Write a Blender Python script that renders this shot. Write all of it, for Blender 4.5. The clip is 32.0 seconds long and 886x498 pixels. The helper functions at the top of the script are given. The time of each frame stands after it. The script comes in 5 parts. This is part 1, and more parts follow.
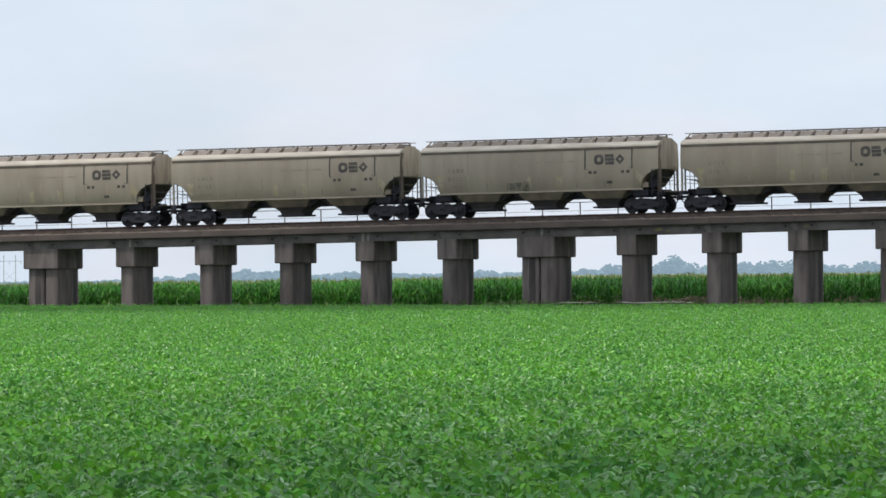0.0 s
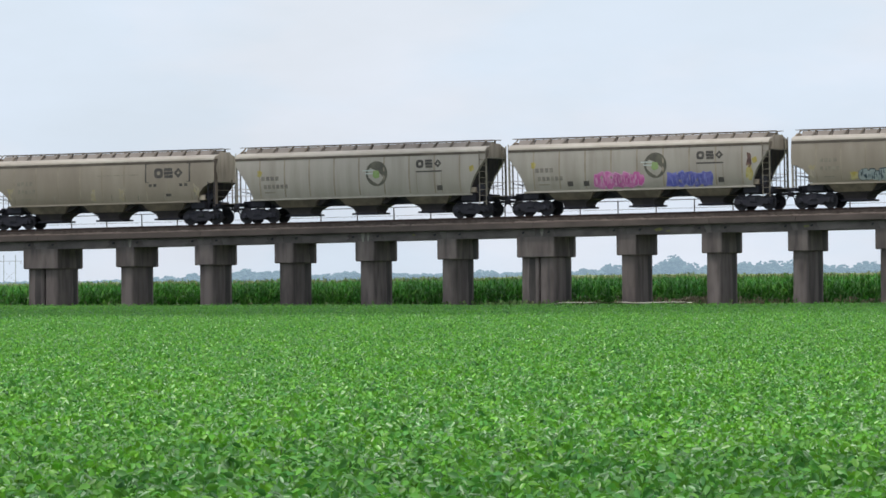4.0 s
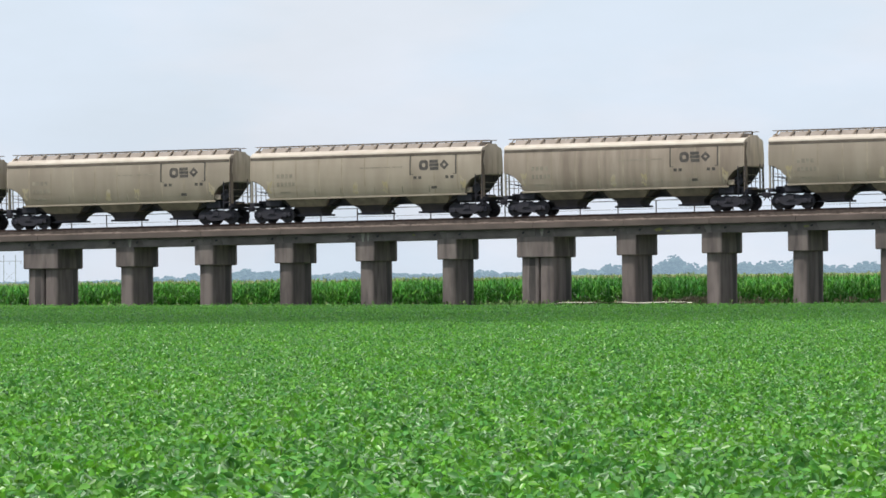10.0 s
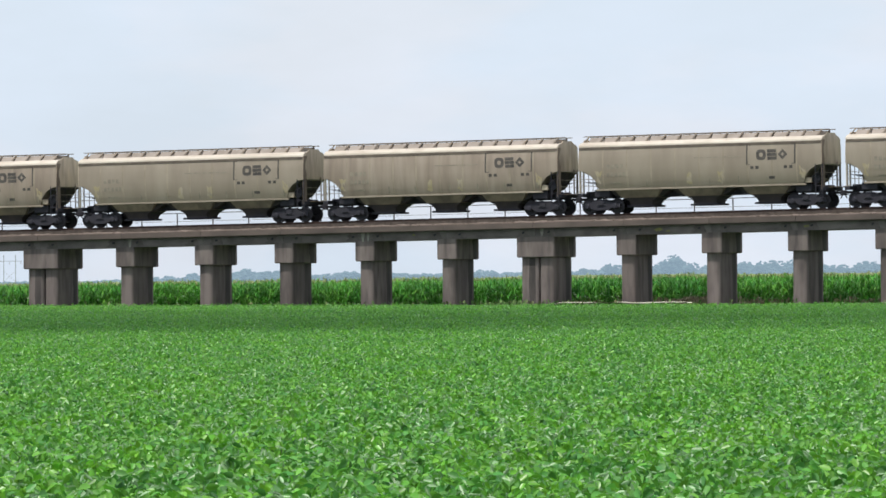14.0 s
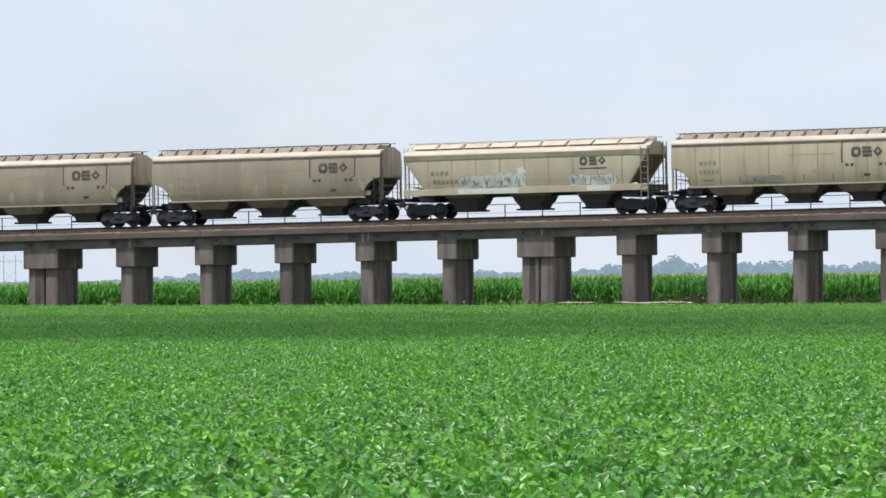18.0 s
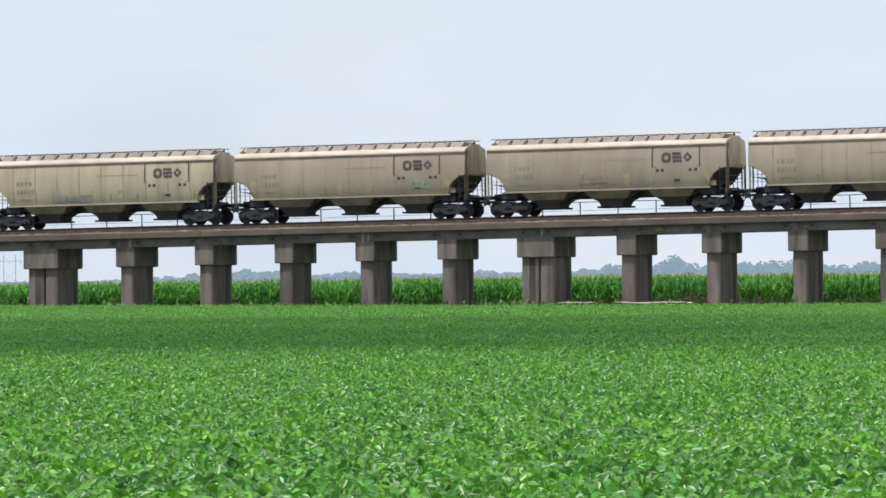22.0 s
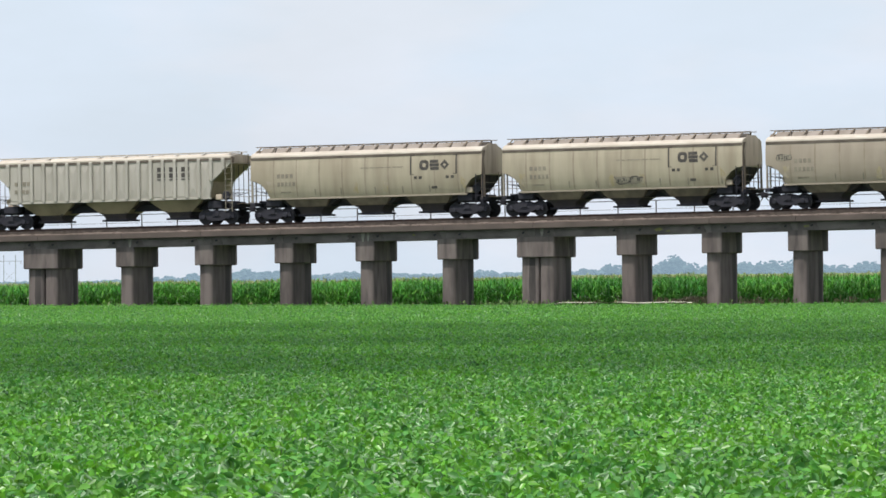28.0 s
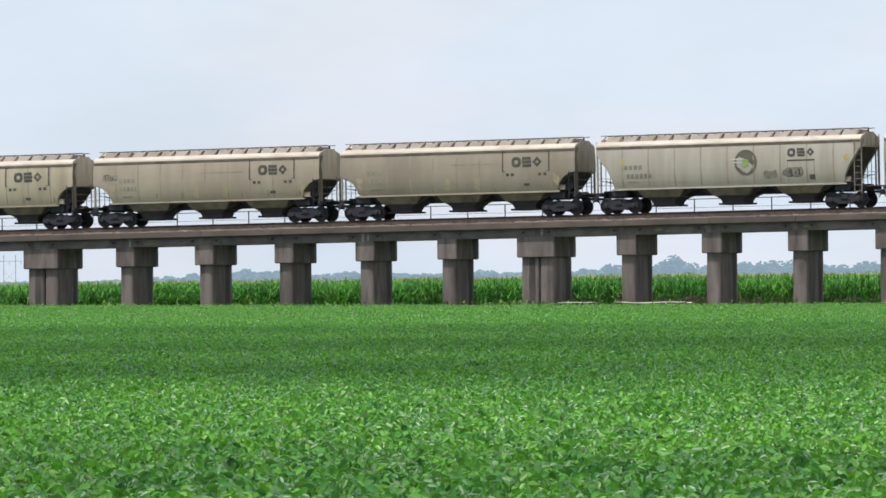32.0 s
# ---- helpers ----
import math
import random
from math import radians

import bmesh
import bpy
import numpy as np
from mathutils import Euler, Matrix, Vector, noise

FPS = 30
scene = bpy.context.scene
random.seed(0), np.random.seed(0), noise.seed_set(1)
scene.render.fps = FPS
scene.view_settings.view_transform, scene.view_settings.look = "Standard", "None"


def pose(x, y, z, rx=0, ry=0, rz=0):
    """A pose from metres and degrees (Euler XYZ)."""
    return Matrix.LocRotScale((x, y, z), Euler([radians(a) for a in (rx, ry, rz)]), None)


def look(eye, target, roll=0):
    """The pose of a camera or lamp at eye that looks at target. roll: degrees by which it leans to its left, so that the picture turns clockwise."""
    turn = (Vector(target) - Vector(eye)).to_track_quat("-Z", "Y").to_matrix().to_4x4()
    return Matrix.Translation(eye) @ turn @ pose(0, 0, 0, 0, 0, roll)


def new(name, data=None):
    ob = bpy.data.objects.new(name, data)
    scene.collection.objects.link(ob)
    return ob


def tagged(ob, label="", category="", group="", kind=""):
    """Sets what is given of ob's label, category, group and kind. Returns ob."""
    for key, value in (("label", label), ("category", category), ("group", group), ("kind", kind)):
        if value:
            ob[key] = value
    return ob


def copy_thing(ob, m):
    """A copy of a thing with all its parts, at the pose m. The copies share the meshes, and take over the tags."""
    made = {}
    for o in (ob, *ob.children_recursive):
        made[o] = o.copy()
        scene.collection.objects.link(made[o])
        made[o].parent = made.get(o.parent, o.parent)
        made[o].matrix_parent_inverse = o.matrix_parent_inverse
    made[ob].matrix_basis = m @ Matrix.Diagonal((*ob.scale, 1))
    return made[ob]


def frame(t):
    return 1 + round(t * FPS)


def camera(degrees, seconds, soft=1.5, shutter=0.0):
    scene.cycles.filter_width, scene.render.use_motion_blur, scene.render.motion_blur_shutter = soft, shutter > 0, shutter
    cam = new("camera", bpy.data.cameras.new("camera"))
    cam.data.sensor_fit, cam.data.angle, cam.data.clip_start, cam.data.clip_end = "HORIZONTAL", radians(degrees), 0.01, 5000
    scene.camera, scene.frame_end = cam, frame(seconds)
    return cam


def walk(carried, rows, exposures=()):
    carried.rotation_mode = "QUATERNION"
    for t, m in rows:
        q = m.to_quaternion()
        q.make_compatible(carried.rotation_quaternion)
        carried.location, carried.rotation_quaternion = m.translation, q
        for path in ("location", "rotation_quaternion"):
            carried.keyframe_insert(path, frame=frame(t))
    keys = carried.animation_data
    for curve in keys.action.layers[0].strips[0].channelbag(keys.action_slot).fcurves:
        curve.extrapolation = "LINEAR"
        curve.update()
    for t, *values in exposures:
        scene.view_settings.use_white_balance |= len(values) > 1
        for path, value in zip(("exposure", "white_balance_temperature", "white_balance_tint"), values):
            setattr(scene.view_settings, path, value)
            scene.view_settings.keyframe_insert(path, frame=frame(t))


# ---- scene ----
TH = radians(25.0)          # the viaduct runs 25 degrees off the picture plane
DIST = 371.6                # metres from the eye to the track straight ahead
EYE_Z = 2.15
RAIL_Z = 6.02               # rail top straight ahead
GRADE = 0.014

cam = camera(8.27, 32.0, soft=1.62)
EYE = (0.0, 0.0, EYE_Z)
TARGET = (0.0, 1000.0, EYE_Z + 5.44)
walk(cam, [(0.0, look(EYE, TARGET, -0.37)), (32.0, look(EYE, TARGET, -0.37))])

# ---------------------------------------------------------------- light
SUN_EL, SUN_AZ = 66.0, 220.0     # azimuth clockwise from +y
world = bpy.data.worlds.new("world")
scene.world = world
world.use_nodes = True
wn, wl = world.node_tree.nodes, world.node_tree.links
wn.clear()
w_out = wn.new("ShaderNodeOutputWorld")
w_sky = wn.new("ShaderNodeTexSky")
w_sky.sky_type, w_sky.sun_disc = "NISHITA", False
w_sky.sun_elevation, w_sky.sun_rotation = radians(SUN_EL), radians(SUN_AZ)
w_sky.air_density, w_sky.dust_density, w_sky.ozone_density = 1.0, 1.6, 1.2
w_bg = wn.new("ShaderNodeBackground")
w_bg.inputs["Strength"].default_value = 0.12
w_cloud = wn.new("ShaderNodeBackground")          # thin high cloud over the whole sky
w_cloud.inputs["Strength"].default_value = 1.0
w_mix = wn.new("ShaderNodeMixShader")
w_co = wn.new("ShaderNodeTexCoord")
w_map = wn.new("ShaderNodeMapping")
w_map.inputs["Scale"].default_value = (14.0, 14.0, 38.0)
w_noise = wn.new("ShaderNodeTexNoise")
w_noise.inputs["Scale"].default_value = 1.0
w_noise.inputs["Detail"].default_value = 6.0
w_noise.inputs["Roughness"].default_value = 0.55
w_ramp = wn.new("ShaderNodeMapRange")
w_ramp.inputs["From Min"].default_value, w_ramp.inputs["From Max"].default_value = 0.36, 0.66
w_ramp.inputs["To Min"].default_value, w_ramp.inputs["To Max"].default_value = 0.82, 0.98
w_tone = wn.new("ShaderNodeTexNoise")              # cloud that is here bluer, there whiter
w_tone.inputs["Scale"].default_value, w_tone.inputs["Detail"].default_value = 1.7, 5.0
w_hue = wn.new("ShaderNodeMix")
w_hue.data_type = "RGBA"
w_hue.inputs[6].default_value, w_hue.inputs[7].default_value = (0.745, 0.845, 0.975, 1), (0.80, 0.86, 0.965, 1)
w_span = wn.new("ShaderNodeMapRange")
w_span.inputs["From Min"].default_value, w_span.inputs["From Max"].default_value = 0.40, 0.58
wl.new(w_map.outputs["Vector"], w_tone.inputs["Vector"])
wl.new(w_tone.outputs["Fac"], w_span.inputs["Value"])
wl.new(w_span.outputs["Result"], w_hue.inputs[0])
wl.new(w_hue.outputs[2], w_cloud.inputs["Color"])
wl.new(w_co.outputs["Generated"], w_map.inputs["Vector"])
wl.new(w_map.outputs["Vector"], w_noise.inputs["Vector"])
wl.new(w_noise.outputs["Fac"], w_ramp.inputs["Value"])
wl.new(w_ramp.outputs["Result"], w_mix.inputs["Fac"])
wl.new(w_sky.outputs["Color"], w_bg.inputs["Color"])
wl.new(w_bg.outputs["Background"], w_mix.inputs[1])
wl.new(w_cloud.outputs["Background"], w_mix.inputs[2])
wl.new(w_mix.outputs["Shader"], w_out.inputs["Surface"])

sun = new("sun", bpy.data.lights.new("sun", "SUN"))
sun.data.energy, sun.data.angle, sun.data.color = 3.6, radians(1.0), (1.0, 0.965, 0.91)
_az, _el = radians(SUN_AZ), radians(SUN_EL)
SUN_DIR = Vector((math.sin(_az) * math.cos(_el), math.cos(_az) * math.cos(_el), math.sin(_el)))
sun.matrix_world = look(SUN_DIR * 200, (0, 0, 0))
scene.view_settings.exposure = 0.0


# ---------------------------------------------------------------- materials
def material(name, base, rough=0.7, metal=0.0, second=None, scale=1.0, detail=5.0, low=0.4, high=0.65,
             bump=0.0, bump_scale=None, stretch=(1, 1, 1), third=None, scale3=8.0, amount3=0.5, spread=0.0, island=0.0, translucent=0.0, spec=0.5, hue=0.0, haze=None, clear=0.0):
    """A painted, stained or grown surface: base and second mix by a broad noise, third by a fine one;
    spread varies the value from object to object, island from piece to piece."""
    mat = bpy.data.materials.new(name)
    mat.use_nodes = True
    n, l = mat.node_tree.nodes, mat.node_tree.links
    bsdf = n["Principled BSDF"]
    bsdf.inputs["Roughness"].default_value = rough
    bsdf.inputs["Metallic"].default_value = metal
    bsdf.inputs["Specular IOR Level"].default_value = spec
    co = n.new("ShaderNodeTexCoord")
    mp = n.new("ShaderNodeMapping")
    mp.inputs["Scale"].default_value = stretch
    l.new(co.outputs["Object"], mp.inputs["Vector"])
    info = n.new("ShaderNodeObjectInfo")
    shift = n.new("ShaderNodeVectorMath")
    shift.operation = "ADD"
    wide = n.new("ShaderNodeMath")
    wide.operation, wide.inputs[1].default_value = "MULTIPLY", 57.0
    l.new(info.outputs["Random"], wide.inputs[0])
    l.new(mp.outputs["Vector"], shift.inputs[0])
    l.new(wide.outputs[0], shift.inputs[1])

    def noise_fac(sc, lo, hi, det):
        t = n.new("ShaderNodeTexNoise")
        t.inputs["Scale"].default_value, t.inputs["Detail"].default_value = sc, det
        l.new(shift.outputs[0], t.inputs["Vector"])
        r = n.new("ShaderNodeMapRange")
        r.inputs["From Min"].default_value, r.inputs["From Max"].default_value = lo, hi
        l.new(t.outputs["Fac"], r.inputs["Value"])
        return r.outputs["Result"], t.outputs["Fac"]

    colour = n.new("ShaderNodeMix")
    colour.data_type = "RGBA"
    colour.inputs[6].default_value = (*base, 1)
    colour.inputs[7].default_value = (*(second or base), 1)
    fac, _ = noise_fac(scale, low, high, detail)
    l.new(fac, colour.inputs[0])
    out = colour.outputs[2]
    if third:
        mix = n.new("ShaderNodeMix")
        mix.data_type = "RGBA"
        fac3, _ = noise_fac(scale3, 0.42, 0.72, 6.0)
        much = n.new("ShaderNodeMath")
        much.operation, much.inputs[1].default_value = "MULTIPLY", amount3
        l.new(fac3, much.inputs[0])
        l.new(much.outputs[0], mix.inputs[0])
        l.new(out, mix.inputs[6])
        mix.inputs[7].default_value = (*third, 1)
        out = mix.outputs[2]
    for amount, source in ((spread, "object"), (island, "island")):
        if amount:
            hsv = n.new("ShaderNodeHueSaturation")
            r = n.new("ShaderNodeMapRange")
            r.inputs["To Min"].default_value, r.inputs["To Max"].default_value = 1 - amount, 1 + amount
            if source == "object":
                l.new(info.outputs["Random"], r.inputs["Value"])
            else:
                geo = n.new("ShaderNodeNewGeometry")
                l.new(geo.outputs["Random Per Island"], r.inputs["Value"])
            l.new(r.outputs["Result"], hsv.inputs["Value"])
            if hue and source == "island":
                swing = n.new("ShaderNodeMath")
                swing.operation, swing.inputs[1].default_value = "MULTIPLY", 7.31
                part_of = n.new("ShaderNodeMath")
                part_of.operation = "FRACT"
                r2 = n.new("ShaderNodeMapRange")
                r2.inputs["To Min"].default_value, r2.inputs["To Max"].default_value = 0.5 - hue, 0.5 + hue
                l.new(geo.outputs["Random Per Island"], swing.inputs[0])
                l.new(swing.outputs[0], part_of.inputs[0])
                l.new(part_of.outputs[0], r2.inputs["Value"])
                l.new(r2.outputs["Result"], hsv.inputs["Hue"])
            l.new(out, hsv.inputs["Color"])
            out = hsv.outputs["Color"]
    l.new(out, bsdf.inputs["Base Color"])
    if bump:
        b = n.new("ShaderNodeBump")
        b.inputs["Strength"].default_value, b.inputs["Distance"].default_value = min(1.0, bump * 10), bump
        _, h = noise_fac(bump_scale or scale * 4, 0, 1, 4.0)
        l.new(h, b.inputs["Height"])
        l.new(b.outputs["Normal"], bsdf.inputs["Normal"])
    if haze:      # emission that imitates the haze of bright air before a far backdrop
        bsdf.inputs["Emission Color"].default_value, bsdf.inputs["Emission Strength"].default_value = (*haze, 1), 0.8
    if translucent:
        tr = n.new("ShaderNodeBsdfTranslucent")
        l.new(out, tr.inputs["Color"])
        ms = n.new("ShaderNodeMixShader")
        ms.inputs[0].default_value = translucent
        l.new(bsdf.outputs[0], ms.inputs[1])
        l.new(tr.outputs[0], ms.inputs[2])
        l.new(ms.outputs[0], n["Material Output"].inputs["Surface"])
    if clear:
        see = n.new("ShaderNodeBsdfTransparent")
        ms = n.new("ShaderNodeMixShader")
        ms.inputs[0].default_value = clear
        l.new(bsdf.outputs[0], ms.inputs[1])
        l.new(see.outputs[0], ms.inputs[2])
        l.new(ms.outputs[0], n["Material Output"].inputs["Surface"])
    return mat


BEIGE = material("wagon_beige_paint", (0.378, 0.315, 0.243), 0.5, second=(0.312, 0.254, 0.194), scale=0.45, third=(0.20, 0.16, 0.12), scale3=1.3,
                 amount3=0.30, stretch=(1.0, 1, 0.25), spread=0.12, bump=0.004, bump_scale=3)
DUN = material("wagon_dun_paint", (0.37, 0.30, 0.235), 0.6, second=(0.29, 0.228, 0.175), scale=0.45, third=(0.15, 0.115, 0.09), scale3=1.3, amount3=0.5,
               stretch=(1.6, 1, 0.22), bump=0.004, bump_scale=3)
BUFF = material("wagon_buff_paint", (0.475, 0.41, 0.30), 0.55, second=(0.40, 0.335, 0.24), scale=0.45, third=(0.22, 0.175, 0.12), scale3=1.3, amount3=0.35,
                stretch=(1.6, 1, 0.22), bump=0.004, bump_scale=3)
STRAWY = material("wagon_straw_paint", (0.475, 0.415, 0.312), 0.5, second=(0.41, 0.35, 0.26), scale=0.4, third=(0.26, 0.21, 0.15), scale3=1.2,
                  amount3=0.3, stretch=(1.0, 1, 0.25), bump=0.004, bump_scale=3)
CREAM = material("wagon_cream_paint", (0.455, 0.405, 0.345), 0.5, second=(0.40, 0.35, 0.295), scale=0.4, third=(0.26, 0.21, 0.15), scale3=1.2,
                 amount3=0.35, stretch=(1.6, 1, 0.22), spread=0.05, bump=0.004, bump_scale=3)
PALE = material("wagon_pale_grey_paint", (0.525, 0.48, 0.415), 0.5, second=(0.445, 0.405, 0.345), scale=0.5, third=(0.25, 0.22, 0.17), scale3=1.4,
                amount3=0.35, stretch=(1.6, 1, 0.25))
ROOF = material("wagon_roof_paint", (0.60, 0.53, 0.44), 0.55, second=(0.50, 0.43, 0.35), scale=0.6, third=(0.3, 0.22, 0.15), scale3=2.0, amount3=0.35,
                stretch=(0.5, 1, 1))
HATCH = material("wagon_hatch_cover", (0.31, 0.262, 0.225), 0.7, second=(0.23, 0.19, 0.155), scale=0.9)
GRATE = material("roofwalk_steel", (0.14, 0.115, 0.09), 0.7, 0.3, second=(0.22, 0.17, 0.12), scale=2)
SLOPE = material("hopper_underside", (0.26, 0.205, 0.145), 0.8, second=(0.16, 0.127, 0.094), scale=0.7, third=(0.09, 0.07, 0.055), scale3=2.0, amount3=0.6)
DARK = material("dark_running_gear", (0.042, 0.041, 0.051), 0.95, 0.0, second=(0.048, 0.046, 0.054), scale=3, spec=0.2)
# near-black steel that puts the shade under the wagons into the colour
SHADE_STEEL = material("painted_shade_steel", (0.058, 0.051, 0.054), 0.95, second=(0.074, 0.063, 0.060), scale=1.5, spec=0.25)
WHEEL = material("wheel_steel", (0.050, 0.049, 0.058), 0.8, 0.0, second=(0.056, 0.052, 0.056), scale=4, spec=0.25)
LADDER = material("ladder_paint", (0.30, 0.26, 0.20), 0.6, second=(0.17, 0.14, 0.11), scale=3)
BLACK = material("stencil_dark", (0.065, 0.056, 0.051), 0.7, second=(0.11, 0.095, 0.08), scale=2.5)
STENCIL = material("stencil_worn", (0.20, 0.175, 0.15), 0.7, second=(0.29, 0.255, 0.21), scale=3)
FAINT = material("stencil_faded", (0.24, 0.205, 0.16), 0.7, second=(0.33, 0.29, 0.22), scale=3)
SEAM = material("weld_seam", (0.29, 0.237, 0.175), 0.7, second=(0.38, 0.315, 0.235), scale=1.1)
PINK = material("spray_pink", (0.52, 0.10, 0.31), 0.6, second=(0.66, 0.28, 0.48), scale=2.2, spread=0.15)
BLUE = material("spray_blue", (0.11, 0.12, 0.42), 0.6, second=(0.22, 0.21, 0.54), scale=2.2, spread=0.15)
TEAL = material("spray_pale_silver", (0.50, 0.51, 0.48), 0.6, second=(0.58, 0.57, 0.53), scale=2.0, spread=0.12)
TEAL_M = material("spray_grey_teal", (0.40, 0.44, 0.42), 0.6, second=(0.27, 0.315, 0.31), scale=2.5)
INK = material("spray_dark_teal", (0.035, 0.055, 0.07), 0.6, second=(0.08, 0.11, 0.12), scale=3.0)
TEAL_D = material("spray_slate", (0.20, 0.235, 0.26), 0.6, second=(0.31, 0.34, 0.35), scale=3.0)
YELLOW = material("spray_ochre", (0.42, 0.33, 0.08), 0.7, second=(0.5, 0.43, 0.2), scale=3)
OCHRE = material("ochre_stain", (0.40, 0.325, 0.185), 0.7, second=(0.44, 0.365, 0.28), scale=2.5)
SLATE = material("spray_faded_slate", (0.30, 0.285, 0.29), 0.6, second=(0.36, 0.32, 0.28), scale=2.5)
MOSS = material("spray_faded_green", (0.27, 0.33, 0.20), 0.6, second=(0.34, 0.36, 0.25), scale=2.5)
OLIVE = material("olive_grey_band", (0.27, 0.255, 0.17), 0.7, second=(0.20, 0.185, 0.125), scale=0.8)
MAROON = material("rust_brown", (0.10, 0.055, 0.05), 0.8, second=(0.2, 0.12, 0.09), scale=3)
EMB_G = material("emblem_green", (0.22, 0.33, 0.09), 0.6, second=(0.30, 0.40, 0.16), scale=2)
EMB_B = material("emblem_brown", (0.095, 0.085, 0.065), 0.6, second=(0.15, 0.135, 0.10), scale=2)
ROSE = material("spray_rose", (0.66, 0.36, 0.52), 0.6, second=(0.58, 0.22, 0.42), scale=3)
LILAC = material("spray_lilac", (0.26, 0.27, 0.58), 0.6, second=(0.17, 0.17, 0.50), scale=3)
WHITE = material("spray_white", (0.60, 0.62, 0.575), 0.6, second=(0.5, 0.55, 0.5), scale=3)
CONC = material("weathered_concrete", (0.195, 0.160, 0.146), 0.9, second=(0.13, 0.105, 0.097), scale=0.7, third=(0.045, 0.038, 0.037), scale3=1.6, amount3=0.75,
                stretch=(1.4, 1.4, 0.28), spread=0.12, bump=0.012, bump_scale=6)
CONC_D = material("deck_concrete", (0.132, 0.100, 0.086), 0.9, second=(0.084, 0.064, 0.057), scale=0.5, third=(0.07, 0.06, 0.05), scale3=1.6, amount3=0.45,
                  stretch=(0.6, 1, 1.2), spread=0.13, bump=0.012, bump_scale=5)
SLAB = material("slab_concrete", (0.185, 0.157, 0.149), 0.9, second=(0.125, 0.105, 0.10), scale=0.6, third=(0.05, 0.046, 0.045), scale3=1.3, amount3=0.6,
                stretch=(0.7, 1, 1.2), spread=0.13, bump=0.012, bump_scale=5)
LICHEN = material("lichen", (0.24, 0.23, 0.07), 0.95, second=(0.18, 0.165, 0.09), scale=6)
LIME = material("lime_stain", (0.30, 0.28, 0.25), 0.9, second=(0.19, 0.17, 0.15), scale=3)
BALLAST = material("ballast_stone", (0.22, 0.17, 0.14), 0.95, second=(0.13, 0.10, 0.085), scale=6, third=(0.36, 0.30, 0.25), scale3=14, amount3=0.25, bump=0.03,
                   bump_scale=12, island=0.2)
RUST = material("rail_steel", (0.085, 0.055, 0.045), 0.6, 0.5, second=(0.05, 0.035, 0.03), scale=2)
TIE = material("sleeper_wood", (0.06, 0.045, 0.038), 0.9, second=(0.10, 0.08, 0.065), scale=4)
RAILING = material("railing_steel", (0.11, 0.11, 0.12), 0.6, 0.4, second=(0.16, 0.14, 0.13), scale=2)
SOY = material("soybean_leaf", (0.152, 0.415, 0.030), 0.38, second=(0.090, 0.298, 0.050), scale=1.1, low=0.42, high=0.6, island=0.28, hue=0.010, translucent=0.36,
               third=(0.18, 0.43, 0.035), scale3=3.0, amount3=0.5, spec=0.7, bump=0.004, bump_scale=45)
# paler leaf green that paints the sky's sheen on some leaves
SOY_PALE = material("soybean_leaf_painted_sheen", (0.29, 0.47, 0.22), 0.42, second=(0.36, 0.53, 0.29), scale=0.8, island=0.3, translucent=0.34, spec=0.7, bump=0.004, bump_scale=45)
SOY_DARK = material("deep_green_soybean_leaf", (0.080, 0.265, 0.036), 0.42, second=(0.060, 0.21, 0.040), scale=1.1, island=0.3, hue=0.010, translucent=0.3, spec=0.6, bump=0.004, bump_scale=45)
# dark green that paints the shade in the gaps between bean leaves
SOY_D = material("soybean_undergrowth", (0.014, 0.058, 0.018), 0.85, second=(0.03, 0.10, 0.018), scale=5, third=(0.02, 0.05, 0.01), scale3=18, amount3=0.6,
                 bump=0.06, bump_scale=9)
CORN = material("corn_leaf", (0.138, 0.40, 0.056), 0.38, second=(0.075, 0.27, 0.040), scale=0.6, island=0.4, hue=0.018, translucent=0.35)
CORN_FLECK = material("dry_and_glint_corn_leaf", (0.40, 0.52, 0.36), 0.6, second=(0.27, 0.40, 0.22), scale=1.2, island=0.4)
TASSEL = material("corn_tassel", (0.40, 0.43, 0.20), 0.8, second=(0.28, 0.38, 0.13), scale=1, island=0.3)
CORN_TOP = material("corn_canopy", (0.25, 0.285, 0.125), 0.9, second=(0.15, 0.215, 0.07), scale=0.8, bump=0.2, bump_scale=2)
SOIL = material("field_soil", (0.13, 0.13, 0.06), 0.95, second=(0.09, 0.14, 0.04), scale=0.02, third=(0.2, 0.16, 0.11), scale3=0.3, amount3=0.5)
DIRT = material("pale_gravel", (0.58, 0.55, 0.45), 0.95, second=(0.36, 0.33, 0.26), scale=1.2, third=(0.2, 0.18, 0.14), scale3=6, amount3=0.5, bump=0.03, bump_scale=8)
STRAW = material("bleached_grass", (0.36, 0.30, 0.20), 0.9, second=(0.26, 0.24, 0.14), scale=0.9, island=0.35)
GRASS = material("verge_grass", (0.10, 0.19, 0.05), 0.9, second=(0.19, 0.20, 0.09), scale=0.8, island=0.35)
# air haze over the far trees, put in as a bluish glow
WOODS_F = material("haze_painted_foliage", (0.045, 0.065, 0.06), 1.0, second=(0.055, 0.08, 0.07), scale=0.01, island=0.1, spec=0.0, haze=(0.29, 0.40, 0.51))
GRIME = material("grimy_wagon_end", (0.54, 0.44, 0.335), 0.7, second=(0.41, 0.325, 0.245), scale=0.8, third=(0.13, 0.09, 0.065), scale3=1.6, amount3=0.35, stretch=(1, 1.4, 0.3), spread=0.32)
CHORD_SHADE = material("painted_eave_shade", (0.115, 0.09, 0.072), 0.85, second=(0.18, 0.145, 0.115), scale=1.5)
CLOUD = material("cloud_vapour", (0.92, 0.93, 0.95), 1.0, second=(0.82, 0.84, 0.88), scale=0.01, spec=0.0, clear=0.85)
